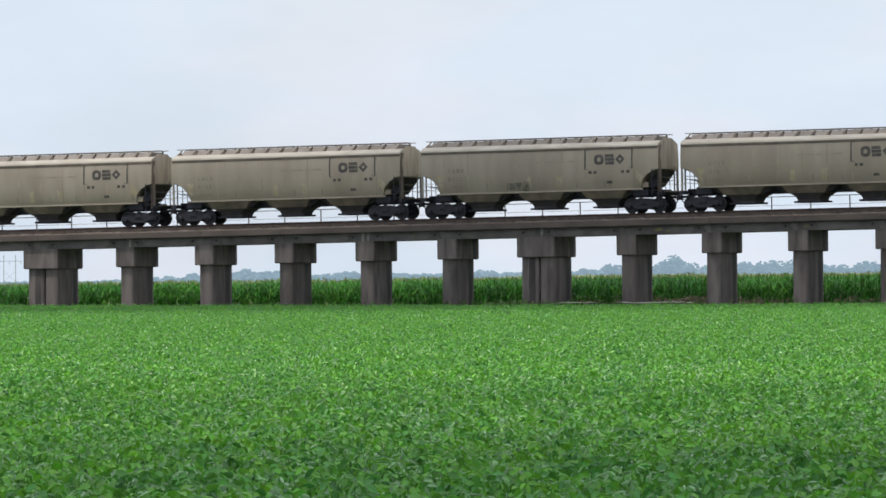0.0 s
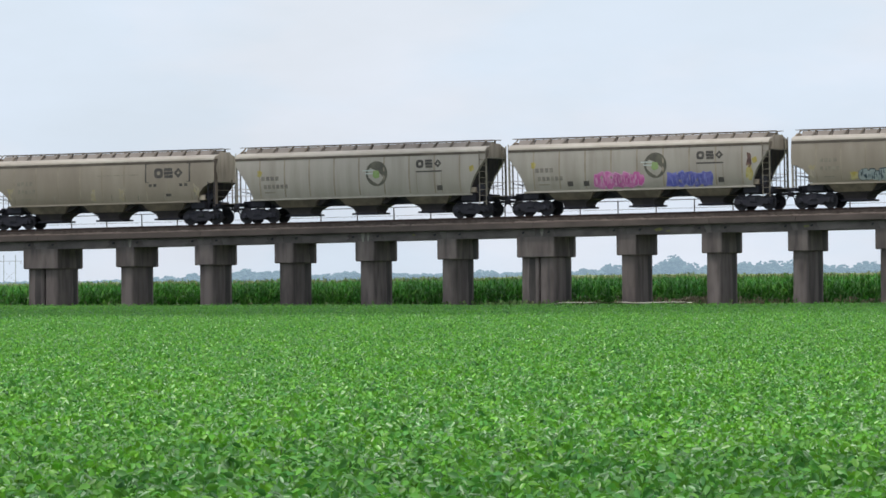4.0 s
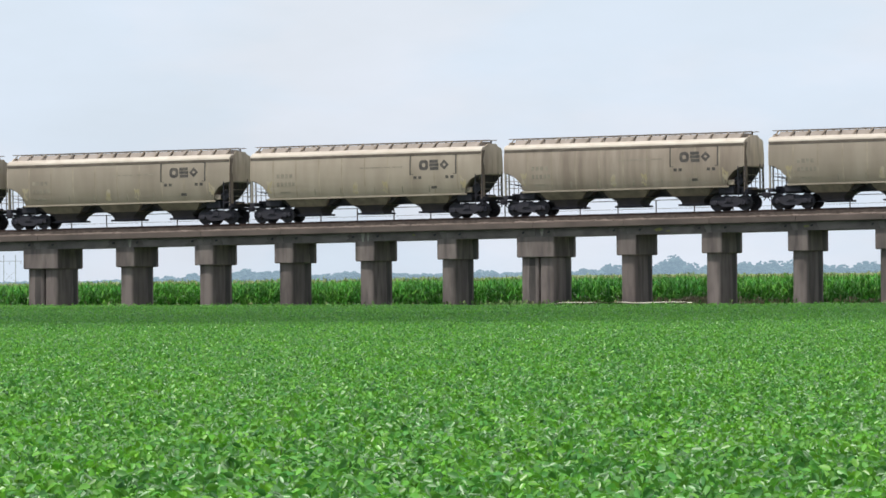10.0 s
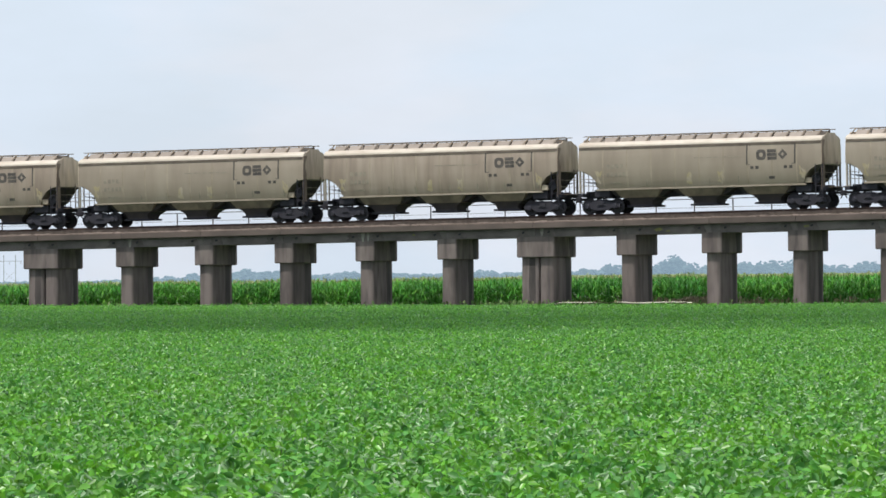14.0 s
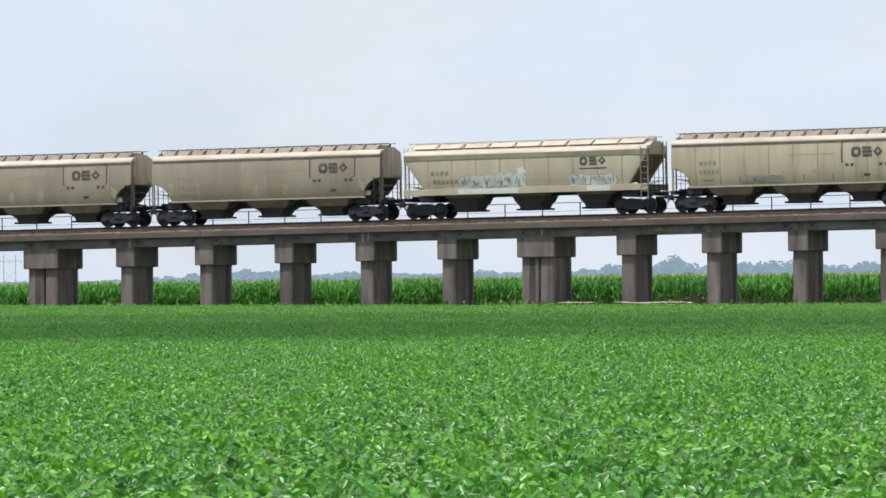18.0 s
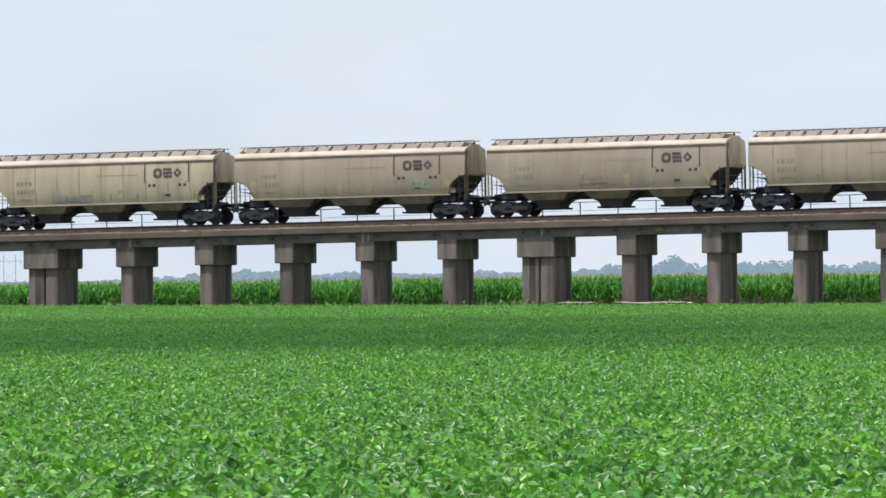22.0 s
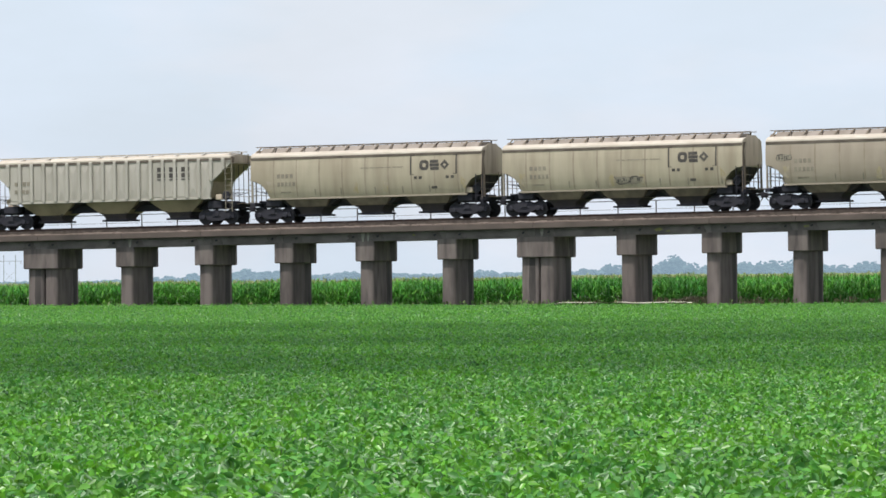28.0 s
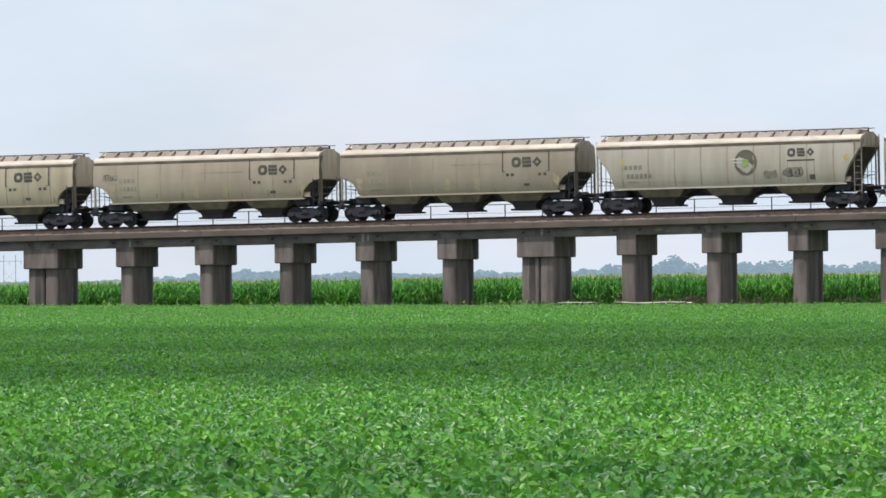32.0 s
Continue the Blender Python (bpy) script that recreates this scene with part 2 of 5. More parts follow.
# weathered grey, with the paleness of distance haze put into the colour
POLE = material("weathered_hazed_pole", (0.34, 0.36, 0.38), 0.9, second=(0.27, 0.29, 0.305), scale=0.4)
DAMP = material("damp_slab", (0.12, 0.102, 0.096), 0.9, second=(0.155, 0.131, 0.123), scale=1.6, third=(0.06, 0.05, 0.047), scale3=2.4, amount3=0.6)
STREAK = material("sooty_streak", (0.17, 0.125, 0.095), 0.85, second=(0.26, 0.20, 0.15), scale=1.2, stretch=(1, 2, 0.4), spread=0.3)
STAIN_SHADE = material("damp_and_shade_concrete", (0.055, 0.047, 0.044), 0.9, second=(0.10, 0.085, 0.077), scale=1.2, stretch=(1, 1.5, 0.3))


# ---------------------------------------------------------------- mesh helpers
class Shape:
    """Collects solid pieces of one mesh."""

    def __init__(self):
        self.v, self.f = [], []

    def add(self, verts, faces, m=None):
        k = len(self.v)
        self.v += [tuple(m @ Vector(p)) if m else tuple(p) for p in verts]
        self.f += [tuple(i + k for i in f) for f in faces]
        return self

    def box(self, x0, x1, y0, y1, z0, z1, c=0.0, m=None):
        """A box; c cuts its edges along x and z with a small bevel."""
        if not c:
            return self.prism([(x0, z0), (x1, z0), (x1, z1), (x0, z1)], y0, y1, m=m)
        out = [(x0 + c, z0), (x1 - c, z0), (x1, z0 + c), (x1, z1 - c), (x1 - c, z1), (x0 + c, z1), (x0, z1 - c), (x0, z0 + c)]
        inn = [(x0 + 2 * c, z0 + c), (x1 - 2 * c, z0 + c), (x1 - c, z0 + 2 * c), (x1 - c, z1 - 2 * c), (x1 - 2 * c, z1 - c), (x0 + 2 * c, z1 - c),
               (x0 + c, z1 - 2 * c), (x0 + c, z0 + 2 * c)]
        rings = [[(x, y0, z) for x, z in inn], [(x, y0 + c, z) for x, z in out], [(x, y1 - c, z) for x, z in out], [(x, y1, z) for x, z in inn]]
        return self.loft(rings, m)

    def loft(self, rings, m=None):
        n = len(rings[0])
        verts = [p for r in rings for p in r]
        faces = [tuple(range(n)), tuple(range((len(rings) - 1) * n, len(rings) * n))[::-1]]
        for a in range(len(rings) - 1):
            for i in range(n):
                j = (i + 1) % n
                faces.append((a * n + i, (a + 1) * n + i, (a + 1) * n + j, a * n + j))
        return self.add(verts, faces, m)

    def prism(self, outline, y0, y1, m=None):
        """An outline in x and z, carried from y0 to y1."""
        return self.loft([[(x, y0, z) for x, z in outline], [(x, y1, z) for x, z in outline]], m)

    def rod(self, a, b, r, n=6):
        a, b = Vector(a), Vector(b)
        q = (b - a).to_track_quat("Z", "Y").to_matrix().to_4x4()
        ring = [(r * math.cos(2 * math.pi * i / n), r * math.sin(2 * math.pi * i / n)) for i in range(n)]
        h = (b - a).length
        return self.loft([[(x, y, 0) for x, y in ring], [(x, y, h) for x, y in ring]], Matrix.Translation(a) @ q)

    def lathe_y(self, cx, cz, steps, n=24):
        """A turned piece about an axle along y: steps of (y, radius)."""
        return self.loft([[(cx + r * math.cos(2 * math.pi * i / n), y, cz + r * math.sin(2 * math.pi * i / n)) for i in range(n)] for y, r in steps])

    def mesh(self, name, mat, smooth=False):
        me = bpy.data.meshes.new(name)
        me.from_pydata(self.v, [], self.f)
        bm = bmesh.new()
        bm.from_mesh(me)
        bmesh.ops.recalc_face_normals(bm, faces=bm.faces)
        bm.to_mesh(me)
        bm.free()
        me.materials.append(mat)
        if smooth:
            me.shade_smooth()
            me.set_sharp_from_angle(angle=radians(32))
        return me


def part(name, shape, mat, parent=None, label="", at=None, smooth=False):
    """One mesh object, from a Shape or a ready mesh, under its thing."""
    me = shape if isinstance(shape, bpy.types.Mesh) else shape.mesh(name, mat, smooth)
    ob = new(name, me)
    ob.parent = parent
    if at is not None:
        ob.matrix_basis = at
    if label:
        ob["label"] = label
    return ob


# ---------------------------------------------------------------- the line of the track
def slope(s):
    a = abs(s)
    return GRADE * min(1.0, max(0.0, (115.0 - a) / 60.0))


def rise(s):
    """Rail height over its height straight ahead: an even grade that runs out level at both ends."""
    a = abs(s)
    if a <= 55:
        z = a
    elif a >= 115:
        z = 55 + 30.0
    else:
        k = (a - 55) / 60.0
        z = 55 + 60.0 * (k - k * k / 2)
    return math.copysign(GRADE * z, s)


def track(s, y=0.0, z=0.0, level=False):
    """The pose on the track s metres along it: x along the rails, y away from the eye, z up from the rail top."""
    p = Vector((s * math.cos(TH), DIST - s * math.sin(TH), RAIL_Z + rise(s)))
    m = Matrix.Translation(p) @ Euler((0, 0, -TH)).to_matrix().to_4x4()
    if not level:
        m = m @ Euler((0, -math.atan(slope(s)), 0)).to_matrix().to_4x4()
    return m @ Matrix.Translation((0, y, z))


# ---------------------------------------------------------------- ground
def grid_mesh(name, xs, ys, height, mat):
    xs, ys = np.asarray(xs, float), np.asarray(ys, float)
    gx, gy = np.meshgrid(xs, ys)
    gz = height(gx, gy)
    nx, ny = len(xs), len(ys)
    idx = np.arange(nx * ny).reshape(ny, nx)
    quads = np.stack([idx[:-1, :-1], idx[:-1, 1:], idx[1:, 1:], idx[1:, :-1]], -1).reshape(-1, 4)
    return array_mesh(name, np.stack([gx, gy, gz], -1).reshape(-1, 3), quads, mat)


def array_mesh(name, verts, faces, mat, smooth=False):
    """A mesh from arrays; faces all have the same number of corners."""
    me = bpy.data.meshes.new(name)
    n = faces.shape[1]
    me.vertices.add(len(verts))
    me.vertices.foreach_set("co", verts.astype(np.float32).ravel())
    me.loops.add(faces.size)
    me.loops.foreach_set("vertex_index", faces.astype(np.int32).ravel())
    me.polygons.add(len(faces))
    me.polygons.foreach_set("loop_start", np.arange(0, faces.size, n, dtype=np.int32))
    me.update(calc_edges=True)
    if smooth:
        me.shade_smooth()
    me.materials.append(mat)
    return me


ground = tagged(new("ground", grid_mesh("ground", np.linspace(-3000, 3000, 13), np.linspace(-600, 4990, 13), lambda x, y: 0 * x, SOIL)),
                "flat green and brown farmland reaching the horizon", "ground", kind="structure")

# ---------------------------------------------------------------- viaduct
MODULE, FIRST_DOUBLE = 33.75, 6.865     # a twin pier, then five single ones
CAP_T, CAP_W, COL_T, COL_W = 1.29, 3.32, 0.90, 2.85


def rounded_wall(t, w, r, n=5):
    """Plan of a wall pier with rounded corners."""
    pts = []
    for cx, cy, a0 in ((t / 2 - r, w / 2 - r, 0), (-t / 2 + r, w / 2 - r, 90), (-t / 2 + r, -w / 2 + r, 180), (t / 2 - r, -w / 2 + r, 270)):
        for i in range(n):
            a = radians(a0 + 90 * i / (n - 1))
            pts.append((cx + r * math.cos(a), cy + r * math.sin(a)))
    return pts


def column_mesh(t):
    rings = [[(x * k, y * k, z) for x, y in rounded_wall(t, COL_W, 0.2)] for z, k in ((-0.3, 1.0), (6.9, 1.0))]
    return Shape().loft(rings).mesh("column", CONC, True)


def cap_mesh(t):
    c = 0.05
    rings = []
    for z, k in ((0, c), (c, 0), (1.24, 0)):
        rings.append([(x, y, z) for x, y in rounded_wall(t - 2 * k, CAP_W - 2 * k, 0.06, 2)])
    return Shape().loft(rings).mesh("cap", CONC)


def stain_mesh(z0, z1, y0, y1, seed):
    """A dark tongue of damp that runs down a flank, wider at the top."""
    r = random.Random(seed)
    rings = []
    for i in range(9):
        k = i / 8
        a, b = y0 + (0.22 * k + r.uniform(-0.05, 0.05)) * (y1 - y0), y1 - (0.10 * k + r.uniform(-0.04, 0.04)) * (y1 - y0)
        z = z1 + (z0 - z1) * k
        rings.append([(-0.012, a, z), (0.004, a, z), (0.004, b, z), (-0.012, b, z)])
    return Shape().loft(rings).mesh("damp_stain", STAIN_SHADE)


CAP_STAINS = [stain_mesh(0.02, 1.2, 0.45 + 0.1 * i, 1.25 + 0.07 * i, i) for i in range(3)]
COLUMN_STAINS = [stain_mesh(2.0 + 0.7 * i, 6.88, 0.35 + 0.1 * i, 1.0 + 0.06 * i, 7 + i) for i in range(3)]
COLUMN, CAP_ONE, CAP_TWO = column_mesh(COL_T), cap_mesh(CAP_T), cap_mesh(CAP_T + 1.17)
BROAD_COLUMN = column_mesh(1.14)         # widened so that no deep black gap shows between the twins
# dark strip painted on the front for the column's shaded flank
FRONT_SHADE = Shape().loft([[(a, -0.004, z), (b, -0.004, z), (b, 0.012, z), (a, 0.012, z)] for z, a, b in ((1.2, 0.16, 0.34), (2.4, 0.02, 0.37), (3.6, 0.06, 0.37), (5.2, -0.08, 0.37), (6.88, -0.02, 0.37))]).mesh("damp_stain", STAIN_SHADE)
CAP_BOTTOM, SLAB_BOTTOM, CURB_BOTTOM, CURB_TOP = -2.51, -1.30, -0.77, -0.42
pier_s = []
for k in range(-12, 13):
    s0 = FIRST_DOUBLE + MODULE * k
    pier_s.append((s0, True))
    pier_s += [(s0 + 5.93 + 5.49 * i, False) for i in range(5)]
for s, twin in pier_s:
    pier = new("bridge_pier")
    base = track(s, level=True)
    foot = base.translation.z
    pier.matrix_basis = Matrix.Translation((base.translation.x, base.translation.y, 0)) @ base.to_3x3().to_4x4()
    top = foot + CAP_BOTTOM
    for dx in ((-0.46, 0.63) if twin else (0.0,)):
        col = part("column", BROAD_COLUMN if dx < 0 else COLUMN, CONC, pier)
        if dx < 0 and abs(s) < 60:
            part("damp_stain", FRONT_SHADE, STAIN_SHADE, col, "dark mark of damp and painted shade").location = (0, -COL_W / 2, 0)
        col.location = (dx, 0, top - 6.9)
        if abs(s) < 60 and dx >= 0:
            part("damp_stain", COLUMN_STAINS[int(abs(s) * 7) % 3], STAIN_SHADE, col, "dark mark of damp and painted shade").location = (COL_T / 2, 0, 0)
    cap = part("cap", CAP_TWO if twin else CAP_ONE, CONC, pier)
    cap.location = (0, 0, top)
    if abs(s) < 60:
        part("damp_stain", CAP_STAINS[int(abs(s) * 5) % 3], STAIN_SHADE, cap, "dark mark of damp and painted shade").location = ((CAP_T + (1.17 if twin else 0)) / 2, 0, 0)
    tagged(pier, "twin-column weathered grey concrete pier with a broad cap" if twin else "weathered grey concrete wall pier with a rectangular cap", "bridge pier",
           "viaduct piers")

deck = tagged(new("viaduct_deck"), "weathered brown-grey concrete slab deck with an overhanging ballast curb", "bridge deck", kind="structure")
for (sa, ta), (sb, tb) in zip(pier_s, pier_s[1:]):
    mid, half = (sa + sb) / 2, (sb - sa) / 2 - 0.006
    near = abs(mid) < 80
    slab = Shape().box(-half, half, -1.66, 1.66, SLAB_BOTTOM, CURB_BOTTOM, 0.02)
    curb = Shape().box(-half, half, -2.02, -1.72, CURB_BOTTOM + 0.002, CURB_TOP, 0.025).box(-half, half, -1.719, 1.719, CURB_BOTTOM + 0.002, CURB_BOTTOM + 0.05)
    curb.box(-half, half, 1.72, 2.02, CURB_BOTTOM + 0.002, CURB_TOP, 0.025)
    sp = part("span_slab", slab, SLAB, deck, at=track(mid))
    part("curb", curb, CONC_D, sp)
    if near:
        for dx in (-half + 0.9, half - 0.75):
            part("damp_stain", Shape().loft([[(dx + a * w, -1.664, z), (dx + b * w, -1.664, z), (dx + b * w, -1.655, z), (dx + a * w, -1.655, z)]
                                             for z, a, b, w in ((-0.82, -0.5, 0.6, 0.5), (-0.95, -0.7, 0.5, 0.6), (-1.1, -0.6, 0.8, 0.5), (-1.2, -0.9, 0.7, 0.6), (-1.27, -0.8, 0.9, 0.5))]), DAMP, sp, "dark mark of damp and painted shade")
            part("drain_spout", Shape().rod((dx, -1.80, -1.02), (dx, -1.6, -0.98), 0.06, 8), DARK, sp)

# pale lime streaks that seep from the joints
for s, z0, z1, w in ((-4.6, -1.30, -0.5, 0.16), (-4.25, -1.28, -0.75, 0.10), (7.3, -1.25, -0.8, 0.12), (-20.6, -1.28, -0.8, 0.14)):
    part("lime_streak", Shape().loft([[(-w, -1.675, z1), (w, -1.675, z1), (w, -1.655, z1), (-w, -1.655, z1)], [(-w * 0.4, -1.675, z0), (w * 0.4, -1.675, z0), (w * 0.4, -1.655, z0), (-w * 0.4, -1.655, z0)]]),
         LIME, deck, "pale lime stain", at=track(s))

# yellow-green lichen on the slab face
lichen_rng = random.Random(21)
for s, z, w in ((14.9, -1.02, 0.30), (15.5, -1.12, 0.16), (-1.2, -0.98, 0.14), (24.3, -1.05, 0.20)):
    ring = [(w * lichen_rng.uniform(0.6, 1.1) * math.cos(a), 0.42 * w * lichen_rng.uniform(0.6, 1.1) * math.sin(a)) for a in np.linspace(0, 2 * math.pi, 14, endpoint=False)]
    part("lichen", Shape().loft([[(x, -1.668, z + h) for x, h in ring], [(x, -1.650, z + h) for x, h in ring]]), LICHEN, deck, "yellow-green lichen patch", at=track(s))

rng = random.Random(4)
ballast = Shape()
s = -410.0
profile = [(-1.74, -0.70), (-1.74, -0.39), (-1.40, -0.33), (1.40, -0.33), (1.74, -0.39), (1.74, -0.70)]
rings = []
while s < 425:
    m = track(s)
    rings.append([tuple(m @ Vector((0, y + rng.uniform(-0.05, 0.05), z + (rng.uniform(-0.035, 0.04) if 0 < i < 5 else 0)))) for i, (y, z) in enumerate(profile)])
    s += 0.35 if abs(s) < 60 else 4.0
ballast.loft(rings)
tagged(part("ballast", ballast, BALLAST), "brown-grey crushed stone ballast heaped inside the curbs", "ballast", kind="stuff")
stones = Shape()
for i in range(2600):
    m = track(rng.uniform(-55, 55), rng.uniform(-2.0, -1.5), rng.uniform(-0.43, -0.36))
    r = rng.uniform(0.03, 0.075)
    pts = [(r * rng.uniform(.6, 1.2), 0, 0), (0, r * rng.uniform(.6, 1.2), 0), (-r * rng.uniform(.6, 1.2), 0, 0), (0, -r * rng.uniform(.6, 1.2), 0), (0, 0, r), (0, 0, -r)]
    stones.add(pts, [(0, 1, 4), (1, 2, 4), (2, 3, 4), (3, 0, 4), (1, 0, 5), (2, 1, 5), (3, 2, 5), (0, 3, 5)], m)
tagged(part("ballast_stones", stones, BALLAST), "loose crushed stones lying along the deck edge", "gravel", kind="stuff")

rail_line = [-410 + 5 * i for i in range(168)]
for y in (-0.75, 0.75):
    rings = []
    for s in rail_line:
        m = track(s)
        rings.append([tuple(m @ Vector((0, y + a, b))) for a, b in ((-0.07, -0.17), (0.07, -0.17), (0.02, -0.13), (0.035, -0.03), (0.035, 0), (-0.035, 0), (-0.035, -0.03), (-0.02, -0.13))])
    tagged(part("rail", Shape().loft(rings), RUST), "dark rusty steel rail on the viaduct", "rail", "rails", "structure")
TIE_MESH = Shape().box(-0.11, 0.11, -1.3, 1.3, -0.36, -0.165, 0.015).mesh("sleeper", TIE)
sleepers = tagged(new("sleepers"), "dark creosoted timber sleepers under the rails", "sleepers", kind="structure")
for i in range(180):
    part("sleeper", TIE_MESH, TIE, sleepers, at=track(-54 + 0.6 * i))

for y in (-1.26, 1.26):
    rings = []
    for s in rail_line:
        m = track(s)
        rings.append([tuple(m @ Vector((0, y + a, b))) for a, b in ((-0.1, -0.40), (0.1, -0.40), (0.1, -0.15), (-0.1, -0.15))])
    tagged(part("guard_timber", Shape().loft(rings), TIE), "dark timber guard beam along the sleeper ends", "guard timber", "guard timbers", "structure")

railing = tagged(new("railing"), "thin dark steel handrail along the far edge of the deck", "railing")
POST = Shape().box(-0.03, 0.03, -0.03, 0.03, -0.42, 0.80, 0.008).mesh("post", RAILING)
for i in range(-17, 18):
    part("post", POST, RAILING, railing, at=track(0.78 + 2.49 * i, 1.95))
for i in range(-17, 17):
    for zz, r in ((0.79, 0.024), (0.28, 0.010)):
        a, b = track(0.78 + 2.49 * i, 1.95, zz).translation, track(0.78 + 2.49 * (i + 1), 1.95, zz).translation
        part("handrail" if zz > 0.5 else "lower_wire", Shape().rod(a, b, r, 5), RAILING, railing)

# ---------------------------------------------------------------- the train
WHEEL_R, HALF_BASE = 0.457, 0.89
SHORT, LONG, SLANT, RIBBED = "short", "long", "slant", "ribbed"
KINDS = {
    SHORT: dict(pitch=17.0, hb=7.76, tc=6.58, bay=4.1, cut=[(0, 2.58), (0.32, 2.52), (0.72, 2.28), (1.02, 1.95), (1.2, 1.44)], top=4.03, paint=BEIGE, slope=SLOPE, under=1.44),
    LONG: dict(pitch=18.36, hb=8.42, tc=7.2, bay=4.45, cut=[(0, 3.55), (0.3, 3.1), (0.72, 2.5), (1.0, 1.9), (1.1, 1.42)], top=4.02, paint=CREAM, slope=SLOPE, under=1.42),
    SLANT: dict(pitch=17.67, hb=7.98, tc=6.9, bay=4.3, cut=[(0, 3.5), (1.25, 1.72)], top=3.82, paint=STRAWY, slope=SLOPE, under=1.72),
    RIBBED: dict(pitch=18.38, hb=8.45, tc=7.2, bay=4.5, cut=[(0, 3.72), (1.32, 2.65), (1.5, 1.62)], top=4.11, paint=PALE, slope=material("hopper_underside_buff", (0.33, 0.265, 0.165), 0.7,
                 second=(0.22, 0.175, 0.11), scale=0.7), under=1.62),
}


SIDE = [(1.4, 1.37), (1.6, 1.44), (1.85, 1.51), (2.2, 1.57), (2.6, 1.60), (3.0, 1.60), (3.4, 1.58), (3.75, 1.535), (4.1, 1.47)]


def side_y(kind, z):
    """Half width of the car's side at height z."""
    if kind == RIBBED:
        return 1.50
    for (z0, y0), (z1, y1) in zip(SIDE, SIDE[1:]):
        if z <= z1:
            return y0 + (y1 - y0) * max(0.0, z - z0) / (z1 - z0)
    return SIDE[-1][1]


def body_shape(kind):
    k = KINDS[kind]
    hb, cut, top = k["hb"], k["cut"], k["top"]
    xs = [-hb + d for d, _ in cut] + [-4.0, 0.0, 4.0] + [hb - d for d, _ in cut[::-1]]
    zb = [z for _, z in cut] + [cut[-1][1]] * 3 + [z for _, z in cut[::-1]]
    levels = [i / 18 for i in range(19)]
    rings = []
    for x, b in zip(xs, zb):
        right = [(side_y(kind, b + (top - b) * v), b + (top - b) * v) for v in levels]
        ring = [(x, -y, z) for y, z in right] + [(x, y, z) for y, z in right[::-1]]
        rings.append(ring)
    return Shape().loft(rings)


def roof_shape(kind):
    k = KINDS[kind]
    hb, top = k["hb"], k["top"]
    e = side_y(kind, top)
    arch = [(e + 0.045, top - 0.06), (e + 0.045, top - 0.02), (e + 0.01, top + 0.06), (e - 0.20, top + 0.19), (1.0, top + 0.25), (0.5, 4.31)]
    if kind == RIBBED:
        arch = [(e + 0.045, top - 0.06), (e + 0.045, top + 0.02), (e, top + 0.06), (e - 0.20, top + 0.09), (1.0, top + 0.13), (0.5, top + 0.16)]
    ring = [(-y, z) for y, z in arch] + [(y, z) for y, z in arch[::-1]]
    return Shape().loft([[(x, y, z) for y, z in ring] for x in (-hb - 0.02, hb + 0.02)])


BOWL = ((0.03, 1.50, 1.36), (-0.16, 1.42, 1.27), (-0.34, 1.28, 1.16), (-0.52, 1.12, 1.03))
DEEP_BOWL = ((0.03, 1.90, 1.36), (-0.22, 1.70, 1.24), (-0.50, 1.32, 1.08), (-0.80, 0.94, 0.92))


def hopper_shape(x, under, bowl):
    """The bowl under one bay: its side sheets carry on the curve of the body's side."""
    rings = []
    for dz, a, y in bowl:
        z = under + dz
        rings.append([(x - a, -y, z), (x + a, -y, z), (x + a, y, z), (x - a, y, z)])
    return Shape().loft(rings)


def throat_shape(x, under, short):
    """The lower end of a hopper and its two slope sheets, which run up to the neighbouring bays; all painted dark for
    shade.
    """
    sh = Shape()
    rings = []
    for z, a, y in ((under - 0.51, 1.10, 1.01), (0.74, 0.80, 0.84), (0.54, 0.70, 0.72), (0.46, 0.70, 0.72)):
        rings.append([(x - a, -y, z), (x + a, -y, z), (x + a, y, z), (x - a, y, z)])
    sh.loft(rings)
    reach = 1.62 if short else 2.02
    for d in (-1, 1):
        sh.prism([(x + d * 1.2, under), (x + d * reach, under), (x + d * reach, under - 0.10), (x + d * (reach - 0.46), under - 0.38), (x + d * 0.92, 0.88), (x + d * 0.7, 0.70)], -0.95, 0.95)
    return sh


def ladder_shape(x0, x1, y, z0, z1, along_x=True, rungs=None):
    sh = Shape()
    n = rungs or max(3, round((z1 - z0) / 0.36))
    if along_x:
        for x in (x0, x1):
            sh.box(x - 0.018, x + 0.018, y - 0.03, y + 0.03, z0, z1)
        for i in range(n):
            z = z0 + (i + 0.5) * (z1 - z0) / n
            sh.rod((x0, y, z), (x1, y, z), 0.017, 5)
    else:
        for yy in (x0, x1):
            sh.box(y - 0.03, y + 0.03, yy - 0.015, yy + 0.015, z0, z1)
        for i in range(n):
            z = z0 + (i + 0.5) * (z1 - z0) / n
            sh.rod((y, x0, z), (y, x1, z), 0.017, 5)
    return sh


def sideframe_shape(y):
    out = [(-1.22, 0.36), (-1.22, 0.60), (-0.98, 0.68), (-0.60, 0.70), (-0.42, 0.86), (0.42, 0.86), (0.60, 0.70), (0.98, 0.68), (1.22, 0.60), (1.22, 0.36), (0.66, 0.36),
           (0.42, 0.22), (-0.42, 0.22), (-0.66, 0.36)]
    sh = Shape().prism(out, y - 0.09, y + 0.09)
    for x in (-HALF_BASE, HALF_BASE):
        sh.lathe_y(x, WHEEL_R, [(y - 0.2, 0.10), (y - 0.18, 0.15), (y - 0.09, 0.16), (y + 0.02, 0.16)], 10)
    for x in (-0.22, 0.0, 0.22):
        sh.lathe_y(x, 0.5, [(y - 0.12, 0.05), (y - 0.1, 0.09), (y - 0.05, 0.09)], 8)
    return sh


